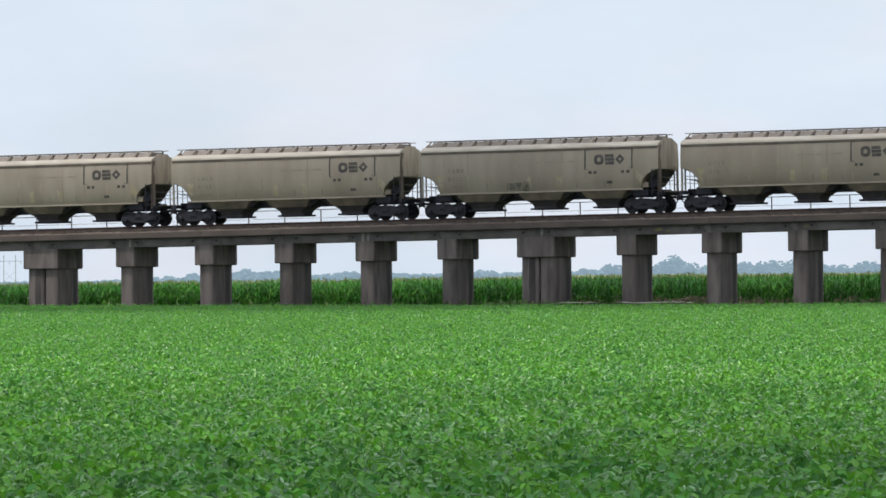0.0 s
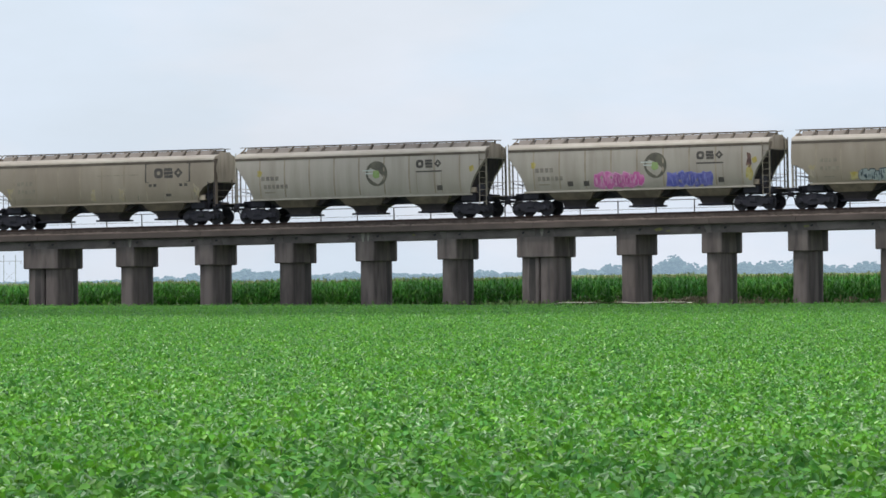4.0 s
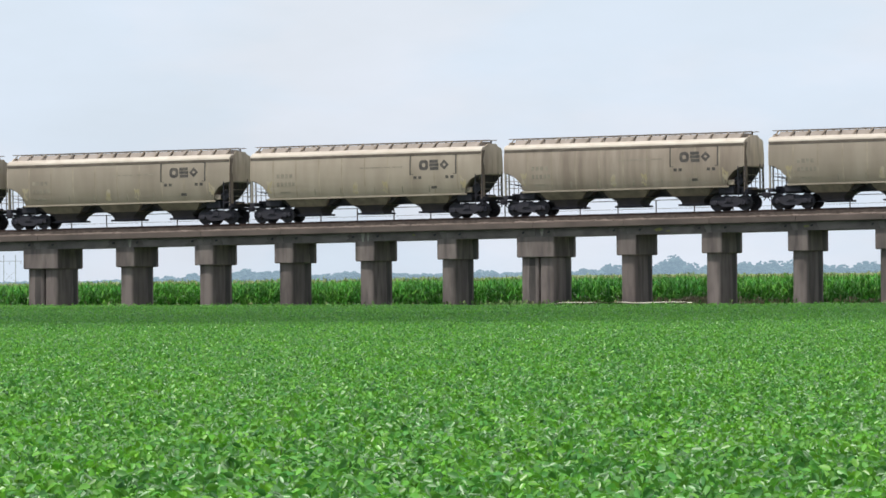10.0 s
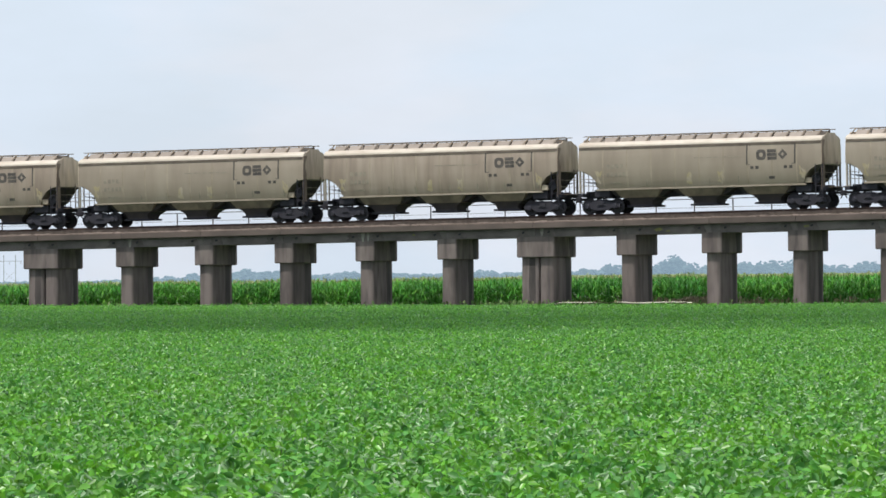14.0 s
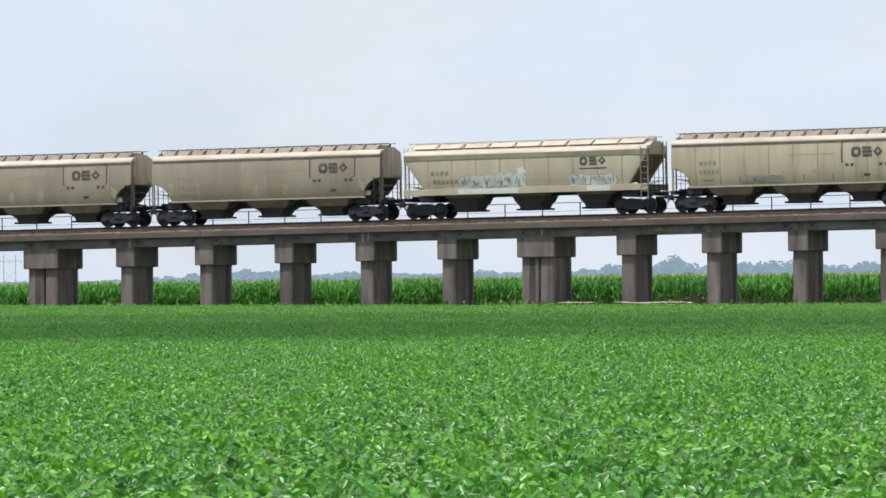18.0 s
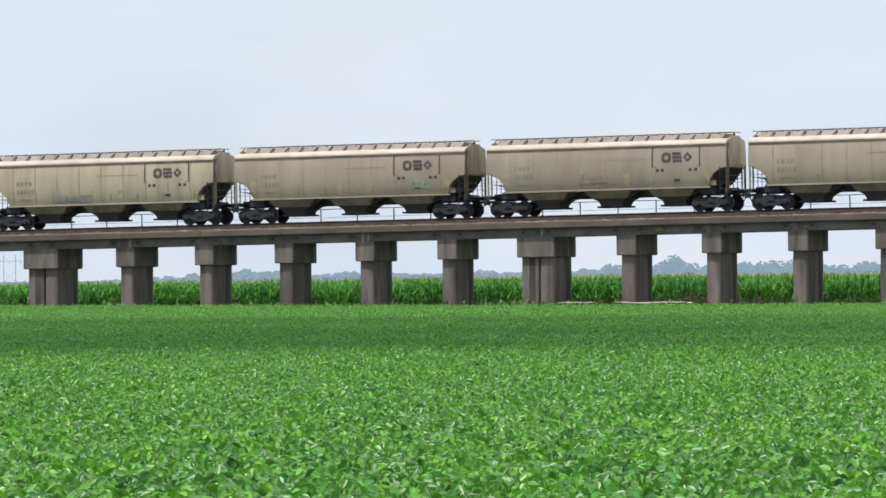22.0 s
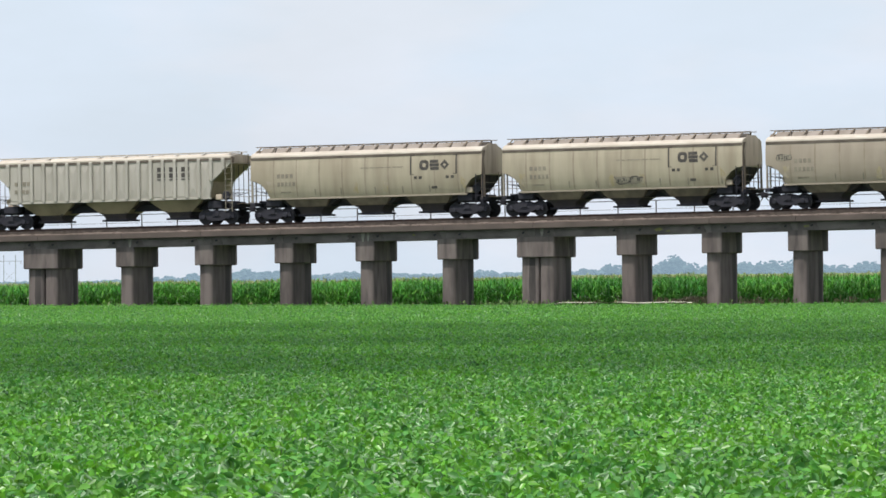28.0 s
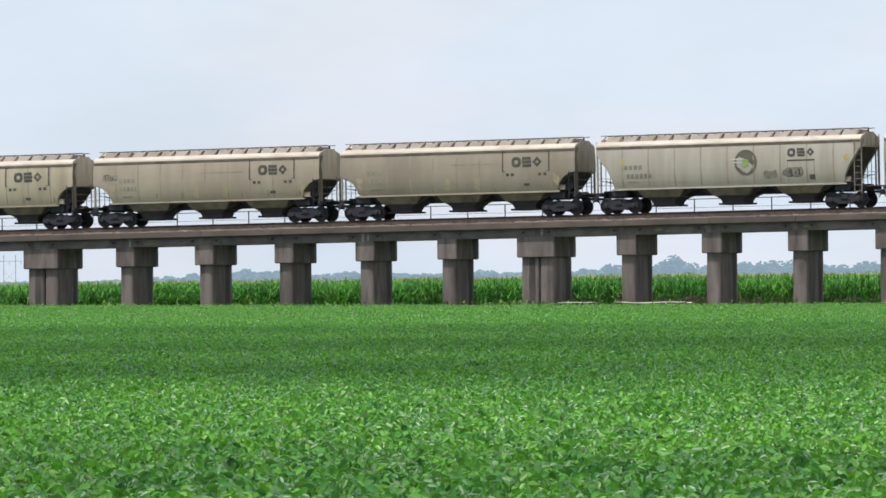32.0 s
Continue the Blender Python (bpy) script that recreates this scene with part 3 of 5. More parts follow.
def wheelset_shape():
    sh = Shape()
    for sgn in (-1, 1):
        sh.lathe_y(0, 0, [(sgn * 0.68, 0.30), (sgn * 0.685, WHEEL_R + 0.025), (sgn * 0.715, WHEEL_R + 0.025), (sgn * 0.73, WHEEL_R), (sgn * 0.82, WHEEL_R - 0.004),
                          (sgn * 0.825, 0.39), (sgn * 0.785, 0.37), (sgn * 0.775, 0.16), (sgn * 0.83, 0.13), (sgn * 0.83, 0.03)], 28)
    sh.lathe_y(0, 0, [(-0.95, 0.07), (-0.60, 0.08), (0.60, 0.08), (0.95, 0.07)], 10)
    return sh


SIDEFRAMES = [sideframe_shape(-0.99).mesh("sideframe", DARK), sideframe_shape(0.99).mesh("sideframe", DARK)]
WHEELSET = wheelset_shape().mesh("wheelset", WHEEL, True)
BOLSTER = Shape().box(-0.2, 0.2, -1.15, 1.15, 0.50, 0.82, 0.03).box(-0.85, 0.85, -0.5, 0.5, 0.56, 0.66).mesh("bolster", DARK)
COUPLER = Shape().box(-0.75, 0.15, -0.07, 0.07, 0.82, 0.98).box(0.05, 0.34, -0.16, 0.13, 0.74, 1.04, 0.04).rod((0.15, 0.22, 0.85), (0.34, 0.28, 0.55), 0.035).mesh("coupler", DARK)


def bogie(car, x):
    b = new("bogie")
    b.parent, b.location = car, (x, 0, 0)
    b["label"] = "dark four-wheel freight bogie"
    for me in SIDEFRAMES:
        part("sideframe", me, DARK, b)
    part("bolster", BOLSTER, DARK, b)
    for dx in (-HALF_BASE, HALF_BASE):
        part("wheelset", WHEELSET, WHEEL, b).location = (dx, 0, WHEEL_R)


MARK_DX, MARK_DZ = 0.24, -0.06      # painted marks lie this far along and down on the sides


def plate(car, name, x0, x1, z0, z1, kind, mat, label="", proud=0.012):
    """A thin painted mark that follows the near side."""
    x0, x1, z0, z1 = x0 + MARK_DX, x1 + MARK_DX, z0 + MARK_DZ, z1 + MARK_DZ
    steps = max(1, math.ceil((z1 - z0) / 0.12))
    rows = [z0 + (z1 - z0) * i / steps for i in range(steps + 1)]
    outer = [(-side_y(kind, z) - proud, z) for z in rows]
    inner = [(-side_y(kind, z) + 0.02, z) for z in rows[::-1]]
    return part(name, Shape().loft([[(x, y, z) for y, z in outer + inner] for x in (x0, x1)]), mat, car, label)


def blob(car, name, cx, cz, rx, rz, kind, mat, seed, n=22, rough=0.3, proud=0.016, label="", parent=None):
    """A sprayed, uneven patch on the near side."""
    r = random.Random(seed)
    f = [(r.uniform(-1, 1), r.uniform(0, 6.3)) for _ in range(5)]
    pts = []
    for i in range(n):
        a = 2 * math.pi * i / n
        k = 1 + rough * sum(c * math.cos((j + 2) * a + p) for j, (c, p) in enumerate(f)) / 2.2
        ca, sa = math.cos(a), math.sin(a)
        q = 0.55
        pts.append((cx + MARK_DX + rx * k * math.copysign(abs(ca) ** q, ca), cz + rz * k * math.copysign(abs(sa) ** q, sa)))
    front = [(x, -side_y(kind, z) - proud, z) for x, z in pts]
    back = [(x, -side_y(kind, z) + 0.03, z) for x, z in pts]
    return part(name, Shape().loft([front, back]), mat, parent or car, label)


def graffiti(car, x0, x1, z0, z1, kind, mat, dark, seed, letters, label):
    """A band of swollen sprayed shapes with darker strokes between them."""
    w = (x1 - x0) / letters
    r = random.Random(seed)
    first = None
    for i in range(letters):
        c = x0 + (i + 0.5) * w
        h = (z1 - z0) * r.uniform(0.85, 1.05) / 2
        o = blob(car, "graffiti", c, (z0 + z1) / 2 + r.uniform(-0.05, 0.05), w * 0.56, h, kind, mat, seed + i, label="" if first else label, proud=0.016 + 0.002 * i)
        first = first or o
        blob(car, "sprayed_outline", c, (z0 + z1) / 2, w * 0.60, h * 1.1, kind, dark, seed + i, proud=0.010 + 0.0005 * i, parent=first)
        for j in range(7):
            x = c + r.uniform(-0.42, 0.42) * w
            z = (z0 + z1) / 2 + r.uniform(-0.28, 0.28) * (z1 - z0)
            blob(car, "stroke", x, z, w * r.uniform(0.03, 0.06), h * r.uniform(0.2, 0.5), kind, dark, seed + 50 + 7 * i + j, n=10, proud=0.032, parent=first)


def patch(car, name, outline, kind, mat, label="", proud=0.012, hole=None):
    """A flat painted shape on the near side from an outline in x and z; hole is an inner outline with as many corners."""
    def lay(pts, d):
        return [(x + MARK_DX, -side_y(kind, z + MARK_DZ) - d, z + MARK_DZ) for x, z in pts]
    if hole is None:
        return part(name, Shape().loft([lay(outline, proud), lay(outline, -0.02)]), mat, car, label)
    n = len(outline)
    rings = [lay(outline, proud), lay(hole, proud), lay(hole, -0.02), lay(outline, -0.02)]
    faces = [(r * n + i, (r + 1) % 4 * n + i, (r + 1) % 4 * n + (i + 1) % n, r * n + (i + 1) % n) for r in range(4) for i in range(n)]
    return part(name, Shape().add([p for q in rings for p in q], faces), mat, car, label)


def sign_blocks(car, x0, x1, z0, z1, kind, mat, gap=0.16):
    """The owner's mark as three plain painted shapes: a ring, a pile of bars and a lozenge."""
    w = (x1 - x0 - 2 * gap) / 3
    h = z1 - z0
    t = 0.30 * h
    cx, cz = x0 + w / 2, z0 + h / 2
    turn = [2 * math.pi * i / 24 for i in range(24)]

    def oval(rx, rz):
        return [(cx + rx * math.copysign(abs(math.cos(a)) ** 0.7, math.cos(a)), cz + rz * math.copysign(abs(math.sin(a)) ** 0.7, math.sin(a))) for a in turn]

    ring = patch(car, "mark_ring", oval(w / 2, h / 2), kind, mat, "plain dark painted owner's mark", hole=oval(w / 2 - t, h / 2 - t))
    a = x0 + w + gap
    for i, (da, db) in enumerate(((0.04, 0.0), (0.0, 0.0), (0.0, 0.04))):
        z = z0 + i * (h - t) / 2
        patch(ring, "mark_bar", [(a + da, z), (a + w - db, z), (a + w - db, z + t), (a + da, z + t)], kind, mat)
    b = a + w + gap + w / 2
    out = [(b + w / 2, cz), (b, cz + h / 2), (b - w / 2, cz), (b, cz - h / 2)]
    inn = [(b + (x - b) * 0.36, cz + (z - cz) * 0.36) for x, z in out]
    patch(ring, "mark_lozenge", out, kind, mat, hole=inn)


def hopper_wagon(kind, label):
    k = KINDS[kind]
    hb, under, top = k["hb"], k["under"], k["top"]
    car = tagged(new("covered_hopper_wagon"), label, "railway wagon", "train of hopper wagons")
    part("body", body_shape(kind), k["paint"], car, smooth=True)
    roof = part("roof", roof_shape(kind), ROOF, car, "sunlit pale roof with sloping edges")
    for y in (-side_y(kind, top - 0.1) - 0.015, side_y(kind, top - 0.1) + 0.015):
        if kind == SLANT:
            part("top_band", Shape().box(-hb, hb, y - 0.05, y + 0.05, 3.48, 3.79, 0.01), OLIVE, car, "dull olive-grey side plate under the roof")
        else:
            # top chord, coloured dark to paint in the shadow below the roof edge
            part("top_chord", Shape().box(-hb, hb, y - 0.03, y + 0.03, top - 0.205, top - 0.065), CHORD_SHADE, car)
    for sx in (-1, 1):
        z0 = k["cut"][0][1] + 0.03
        zs = [z0 + (top - z0) * i / 6 for i in range(7)]
        lift = 0.10 if kind == RIBBED else 0.20
        crown = [(side_y(kind, top) - 0.20, top + lift * 0.8), (1.0, top + lift), (0.62, top + (0.12 if kind == RIBBED else 0.42))]
        out = [(-side_y(kind, z) + 0.02, z) for z in zs] + [(-y, z) for y, z in crown] + crown[::-1] + [(side_y(kind, z) - 0.02, z) for z in zs[::-1]]
        part("end_sheet", Shape().loft([[(sx * hb, y, z) for y, z in out], [(sx * (hb + 0.03), y, z) for y, z in out]]), GRIME, car, "grimy brown end sheet")
        if sx > 0:
            near = [(-side_y(kind, z) + 0.03, z) for z in zs] + [(-side_y(kind, z) + 0.40 + 0.10 * math.sin(5 * z), z) for z in zs[::-1]]
            part("soot_streak", Shape().loft([[(hb + 0.02, y, z) for y, z in near], [(hb + 0.038, y, z) for y, z in near]]), STREAK, car, "dark brown sooty streak down the end corner")
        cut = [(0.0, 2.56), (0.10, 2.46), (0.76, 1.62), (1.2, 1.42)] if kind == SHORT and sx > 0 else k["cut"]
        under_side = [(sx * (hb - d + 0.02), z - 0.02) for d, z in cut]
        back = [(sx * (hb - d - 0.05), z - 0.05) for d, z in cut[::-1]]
        # rounded wagons: underside coloured dark in place of its shade
        part("end_slope_sheet", Shape().prism(under_side + back, -1.3, 1.3), SHADE_STEEL if kind in (SHORT, LONG) else k["slope"], car, "sloping end sheet painted dark for its shade" if kind in (SHORT, LONG) else "grimy tan sloping end sheet")
    # side sills
    if kind == SLANT:
        for y in (-1.55, 1.55):
            part("side_sill", Shape().box(-hb - 0.05, hb + 0.05, y - 0.06, y + 0.06, 1.36, 1.74, 0.015), k["paint"], car)
    else:
        d = k["cut"][-1][0] - 0.15
        for y in (-side_y(kind, under) - 0.01, side_y(kind, under) + 0.01):
            part("side_sill", Shape().box(-hb + d, hb - d, y - 0.022, y + 0.022, under - 0.07, under + 0.03, 0.008), k["paint"], car)
    # roof hatches and roofwalks
    n = 15 if kind in (SHORT, LONG) else 9
    light = kind in (SLANT, RIBBED)
    low = 0.21 if kind == RIBBED else 0.11 if kind == SLANT else 0.0
    walk_paint = PALE if light else GRATE
    for i in range(n):
        x = -hb + 0.35 + (2 * hb - 0.7) * (i + 0.5) / n
        w = (2 * hb - 0.7) / n / 2 - 0.03
        part("hatch_cover", Shape().loft([[(x - w, -0.98, 4.20), (x + w, -0.98, 4.20), (x + w, 0.98, 4.20), (x - w, 0.98, 4.20)], [(x - w, -0.62, 4.57 - low), (x + w, -0.62, 4.57 - low), (x + w, 0.62, 4.57 - low), (x - w, 0.62, 4.57 - low)]]), ROOF if light else HATCH, roof)
    for sy in (-1, 1):
        board = part("roofwalk", Shape().box(-hb - 0.10, hb + 0.10, sy * 0.5 - 0.14, sy * 0.5 + 0.14, 4.63 - low, 4.67 - low), walk_paint, car, "steel grating roofwalk")
        for i in range(n + 1):
            x = -hb + 0.3 + (2 * hb - 0.6) * i / n
            hi, lo = (sy * 0.60, 4.655 - low), (sy * 1.0, 4.215)
            br = Shape().loft([[(x - 0.05, hi[0], hi[1]), (x + 0.05, hi[0], hi[1]), (x + 0.05, hi[0] + sy * 0.05, hi[1]), (x - 0.05, hi[0] + sy * 0.05, hi[1])],
                               [(x - 0.24, lo[0], lo[1]), (x - 0.15, lo[0], lo[1]), (x - 0.15, lo[0] + sy * 0.05, lo[1]), (x - 0.24, lo[0] + sy * 0.05, lo[1])]])
            part("bracket", br, walk_paint, board)
    # hoppers with their gates
    for x in (-k["bay"], 0.0, k["bay"]):
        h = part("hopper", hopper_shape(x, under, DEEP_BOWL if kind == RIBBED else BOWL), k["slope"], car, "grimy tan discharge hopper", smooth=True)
        part("throat", throat_shape(x, under, kind == SLANT), SHADE_STEEL, h, "outlet throat painted dark for its shade")
        part("outlet_gate", Shape().box(x - 0.90, x + 0.90, -0.82, 0.82, 0.35, 0.46, 0.02).box(x + 0.90, x + 1.08, -0.5, -0.42, 0.38, 0.44), DARK, h)
    part("centre_sill", Shape().box(-hb - 0.1, hb + 0.1, -0.34, 0.34, 1.20 if kind == SLANT else 0.93, 1.36, 0.03), DARK, car)
    for sx in (-1, 1):
        part("end_sill", Shape().box(sx * hb - 0.16, sx * hb + 0.16, -1.45, 1.45, 1.02, 1.24, 0.02), DARK, car)
        part("end_slope_bracing", Shape().box(sx * (hb - 1.3) - 0.5, sx * (hb - 1.3) + 0.5, -1.2, 1.2, 0.98, 1.44, 0.05), DARK, car)
        part("coupler", COUPLER, DARK, car, at=pose(sx * (k["pitch"] / 2 - 0.2), 0, 0, 0, 0, 0 if sx > 0 else 180))
        z0 = k["cut"][0][1]
        for sy in (-1, 1):
            if kind == SHORT and sx > 0 and sy < 0:
                part("corner_post", Shape().box(sx * hb - 0.035, sx * hb + 0.035, min(sy * 1.54, sy * 1.08), max(sy * 1.54, sy * 1.08), 1.1, z0 + 0.1, 0.01), STREAK, car,
                     "brown steel corner post")
            else:
                part("corner_post", Shape().box(sx * hb - 0.03, sx * hb + 0.03, sy * 1.36 - 0.035, sy * 1.36 + 0.035, 1.2, z0 + 0.05), LADDER, car)
        part("end_ladder", ladder_shape(0.75 if sx > 0 else -1.3, 1.3 if sx > 0 else -0.75, sx * (hb + 0.09), 1.15, 2.75 if kind == SHORT else 4.3, False, 5 if kind == SHORT else 9), LADDER if sx > 0 else PALE, car)
        part("brake_platform", Shape().box(sx * (hb + 0.3) - 0.2, sx * (hb + 0.3) + 0.2, -0.9, 0.9, 1.22, 1.26), GRATE, car)
        for y in (-1.42, 1.42):
            top_l = 4.0 if kind in (LONG, RIBBED, SLANT) else 2.6
            if (y < 0) == (sx > 0):
                part("side_ladder", ladder_shape(sx * (hb - 0.14) - 0.22, sx * (hb - 0.14) + 0.22, math.copysign(side_y(kind, 2.6) + 0.03, y), 0.75, top_l), DARK if kind == SHORT else LADDER, car)
        bogie(car, sx * k["tc"])
    part("brake_cylinder", Shape().rod((-hb + 0.8, -0.5, 1.75), (-hb + 0.8, 0.4, 1.75), 0.2, 12).rod((-hb + 1.0, -0.9, 1.4), (-hb + 1.7, -0.9, 1.4), 0.13, 10), GRIME, car)
    part("valve_box", Shape().box(hb - 1.15, hb - 0.72, -1.36, -0.9, 1.5, 1.82, 0.04), GRIME, car)
    part("brake_wheel", Shape().lathe_y(hb - 0.5, 1.75, [(-1.2, 0.27), (-1.16, 0.29), (-1.12, 0.27)], 16).rod((hb - 0.5, -1.16, 1.2), (hb - 0.5, -1.16, 1.75), 0.03), DARK, car)
    for sx in (-1, 1):
        for y in (-0.95, -0.3, 0.35, 1.0):
            part("slope_stiffener", Shape().rod((sx * (hb - 0.05), y, k["cut"][0][1] - 0.1), (sx * (hb - 0.05), y, 1.2), 0.022, 5).rod((sx * (hb - 0.05), y, 1.95), (sx * (hb - 0.9), y, 1.75), 0.02, 5), DARK, car)
        part("grab_iron", Shape().rod((sx * (hb - 0.05), -1.35, 1.7), (sx * (hb - 0.05), 1.35, 1.7), 0.018, 5).rod((sx * (hb - 0.05), -1.35, 2.1), (sx * (hb - 0.05), 1.35, 2.1), 0.018, 5), LADDER, car)
    # seams or ribs down the sides
    if kind == RIBBED:
        n = 20
        for i in range(n):
            x = -hb + 0.5 + (2 * hb - 1.0) * i / (n - 1)
            lim = under if hb - abs(x) > 1.5 else 3.72 - (hb - abs(x)) * 0.81
            for y in (-1.56, 1.56):
                if y < 0 and i < n - 1 and abs(x + 0.42) < hb - 1.4:
                    a0, a1 = x + 0.125, x + 0.712
                    zs = (under + 0.06, top - 0.14)
                    plain = 2.6 < x < 5.2 or x < -4.9        # flat panels carry the painted marks
                    dx, dy, dz = (0.06, -1.525, 0.1) if plain else (0.20, -1.56, 0.55)
                    part("side_panel", Shape().loft([[(a0, -1.497, zs[0]), (a1, -1.497, zs[0]), (a1, -1.497, zs[1]), (a0, -1.497, zs[1])],
                                                     [(a0 + dx, dy, zs[0] + dz), (a1 - dx, dy, zs[0] + dz), (a1 - dx, dy, zs[1] - dz), (a0 + dx, dy, zs[1] - dz)]]), k["paint"], car)
                part("rib", Shape().box(x - 0.115, x + 0.115, y - 0.05, y + 0.04, lim, top - 0.06, 0.035), k["paint"], car)
    else:
        n = 10
        for i in range(1, n):
            x = -hb + 2 * hb * i / n
            x -= MARK_DX
            plate(car, "weld_seam", x - 0.045, x + 0.045, max(under, 1.5) + 0.1, top - 0.02, kind, SEAM, proud=0.006)
    # faded stencils, in plain bars
    rx = -hb + 1.55
    clear_marks = kind in (LONG, SLANT)
    for j, (z, w, dx) in enumerate(((2.62, 1.25, 0.0), (2.12, 1.7, 0.15)) if clear_marks else ((2.74, 1.15, 0.0), (2.25, 1.3, 0.0))):
        n_bars = (6 if clear_marks else 5) if j else 4
        for i in range(n_bars):
            a = rx + dx + w * i / n_bars
            plate(car, "faded_marking", a, a + w / n_bars - 0.08, z, z + 0.25, kind, STENCIL if clear_marks else FAINT, proud=0.05 if kind == RIBBED else 0.012)
    plate(car, "stencil", rx + 0.2, rx + 0.9, 1.86, 1.92, kind, FAINT)
    if kind == SHORT:
        for a, b, z0, z1 in ((2.86, 2.95, 2.66, 3.86), (5.90, 5.99, 2.66, 3.86), (2.86, 3.12, 3.80, 3.86), (5.73, 5.99, 3.80, 3.86), (2.86, 3.12, 2.66, 2.72), (5.73, 5.99, 2.66, 2.72)):
            plate(car, "bracket_line", a - 0.08, b - 0.08, z0 + 0.06, z1 + 0.03, kind, BLACK)
        sign_blocks(car, 3.42, 5.40, 2.98, 3.60, kind, BLACK, 0.07)
        for x in (3.1, 3.42, 5.22, 5.56):
            plate(car, "stencil_square", x - 0.06, x + 0.14, 2.46, 2.63, kind, BLACK)
        plate(car, "stencil_square", 4.18, 4.55, 1.86, 2.02, kind, BLACK)
        for x in (-3.7, -1.95, 0.35, 2.2, 4.0, 6.15):
            plate(car, "dark_smear", x, x + 0.09, 1.66, 2.06, kind, FAINT)
        for j, (x, z) in enumerate(((-6.75, 2.2), (-0.9, 1.95), (1.1, 2.0), (6.3, 2.1))):
            blob(car, "ochre_stain", x, z, 0.16, 0.34, kind, OCHRE, 40 + j, rough=0.5, proud=0.008)
        for a, b in ((-0.55, 0.0), (0.1, 1.0), (1.1, 1.5), (1.62, 2.3)):
            plate(car, "stencil_line", a, b, 3.2, 3.25, kind, FAINT)
    elif kind == LONG:
        sign_blocks(car, 3.6, 5.3, 3.12, 3.62, kind, BLACK, 0.1)
        plate(car, "underline", 3.58, 5.32, 2.86, 2.95, kind, BLACK)
        for a, b, z0, z1 in ((3.6, 3.64, 1.6, 2.8), (5.26, 5.3, 1.6, 2.8)):
            plate(car, "panel_edge", a, b, z0, z1, kind, FAINT)
        ring = [(0.95 + MARK_DX + 0.72 * math.cos(a), 2.8 + 0.76 * math.sin(a)) for a in np.linspace(0, 2 * math.pi, 40, endpoint=False)]
        emblem = part("round_emblem", Shape().loft([[(x, -side_y(kind, z) - 0.014, z) for x, z in ring], [(x, -side_y(kind, z) + 0.03, z) for x, z in ring]]), EMB_B, car,
                      "round brown and green painted emblem")
        blob(car, "emblem_leaf", 0.92, 2.76, 0.21, 0.24, kind, EMB_G, 3, rough=0.12, proud=0.02, parent=emblem)
        for j, z in enumerate((3.02, 2.84)):
            plate(emblem, "emblem_streak", 0.02 + 0.16 * j, 0.72, z, z + 0.07, kind, WHITE, proud=0.026)
        for x in (4.95,):
            plate(car, "stencil_square", x, x + 0.36, 1.75, 2.05, kind, BLACK)
        blob(car, "yellow_mark", -7.0, 3.0, 0.14, 0.18, kind, YELLOW, 5)
        blob(car, "yellow_mark", 7.3, 2.95, 0.14, 0.18, kind, YELLOW, 6)
    elif kind == SLANT:
        sign_blocks(car, 3.4, 5.1, 2.98, 3.5, kind, BLACK, 0.1)
        plate(car, "underline", 3.38, 5.15, 2.76, 2.84, kind, BLACK)
    else:
        for i in range(3):
            a = 3.65 + 0.8368 * i - 0.27 - MARK_DX
            holder = plate(car, "mark_block", a, a + 0.54, 3.0, 3.27, kind, BLACK, "plain dark painted mark", proud=0.05)
            plate(holder, "mark_upper_half", a, a + 0.54, 3.36, 3.64, kind, BLACK, proud=0.05)
            plate(holder, "mark_underline", a, a + 0.54, 2.84, 2.92, kind, BLACK, proud=0.05)
        plate(car, "stencil_square", 3.95, 4.25, 1.95, 2.15, kind, BLACK)
    return car


LABEL_SHORT = "dirty beige covered hopper wagon with rounded sides and bracketed mark"
LABEL_LONG = "long cream covered hopper wagon with a round painted emblem"
proto_short = hopper_wagon(SHORT, LABEL_SHORT)
proto_long = hopper_wagon(LONG, LABEL_LONG)
proto_slant = hopper_wagon(SLANT, "cream slant-ended hopper wagon sprayed with pale teal graffiti")
proto_rib = hopper_wagon(RIBBED, "pale grey rib-sided covered hopper wagon with a light ladder")
order = [SHORT] * 4 + [LONG] * 2 + [SHORT] * 8 + [SLANT] + [SHORT] * 4 + [RIBBED] + [SHORT] * 4 + [LONG, SHORT]
first = {SHORT: proto_short, LONG: proto_long, SLANT: proto_slant, RIBBED: proto_rib}
# places of the couplings along the track at the start
GAPS = [-35.34, -18.34, -1.38, 15.61, 32.63, 50.99, 69.36, 86.26, 103.35, 120.28, 137.48, 154.5, 171.42, 188.43, 205.55, 223.22, 240.24, 257.3, 274.25, 291.27,
        309.65, 326.55, 343.5, 360.65, 377.56, 395.9, 412.9]
cars, used = [], set()
for kind, g0, g1 in zip(order, GAPS, GAPS[1:]):
    middle = (g0 + g1) / 2
    ob = copy_thing(first[kind], pose(0, 0, 0)) if kind in used else first[kind]
    used.add(kind)
    cars.append((ob, middle, kind))
# a few wagons are cleaner, others dirtier than the rest
for i, paint, words in ((15, BUFF, "cleaner buff"), (20, BUFF, "cleaner buff"), (21, BUFF, "cleaner buff"), (9, DUN, "sooty dun-brown"), (11, DUN, "sooty dun-brown")):
    for o in cars[i][0].children:
        if o.name.startswith("body"):
            o.material_slots[0].link = "OBJECT"
            o.material_slots[0].material = paint
    tagged(cars[i][0], words + " covered hopper wagon with rounded sides and bracketed mark")
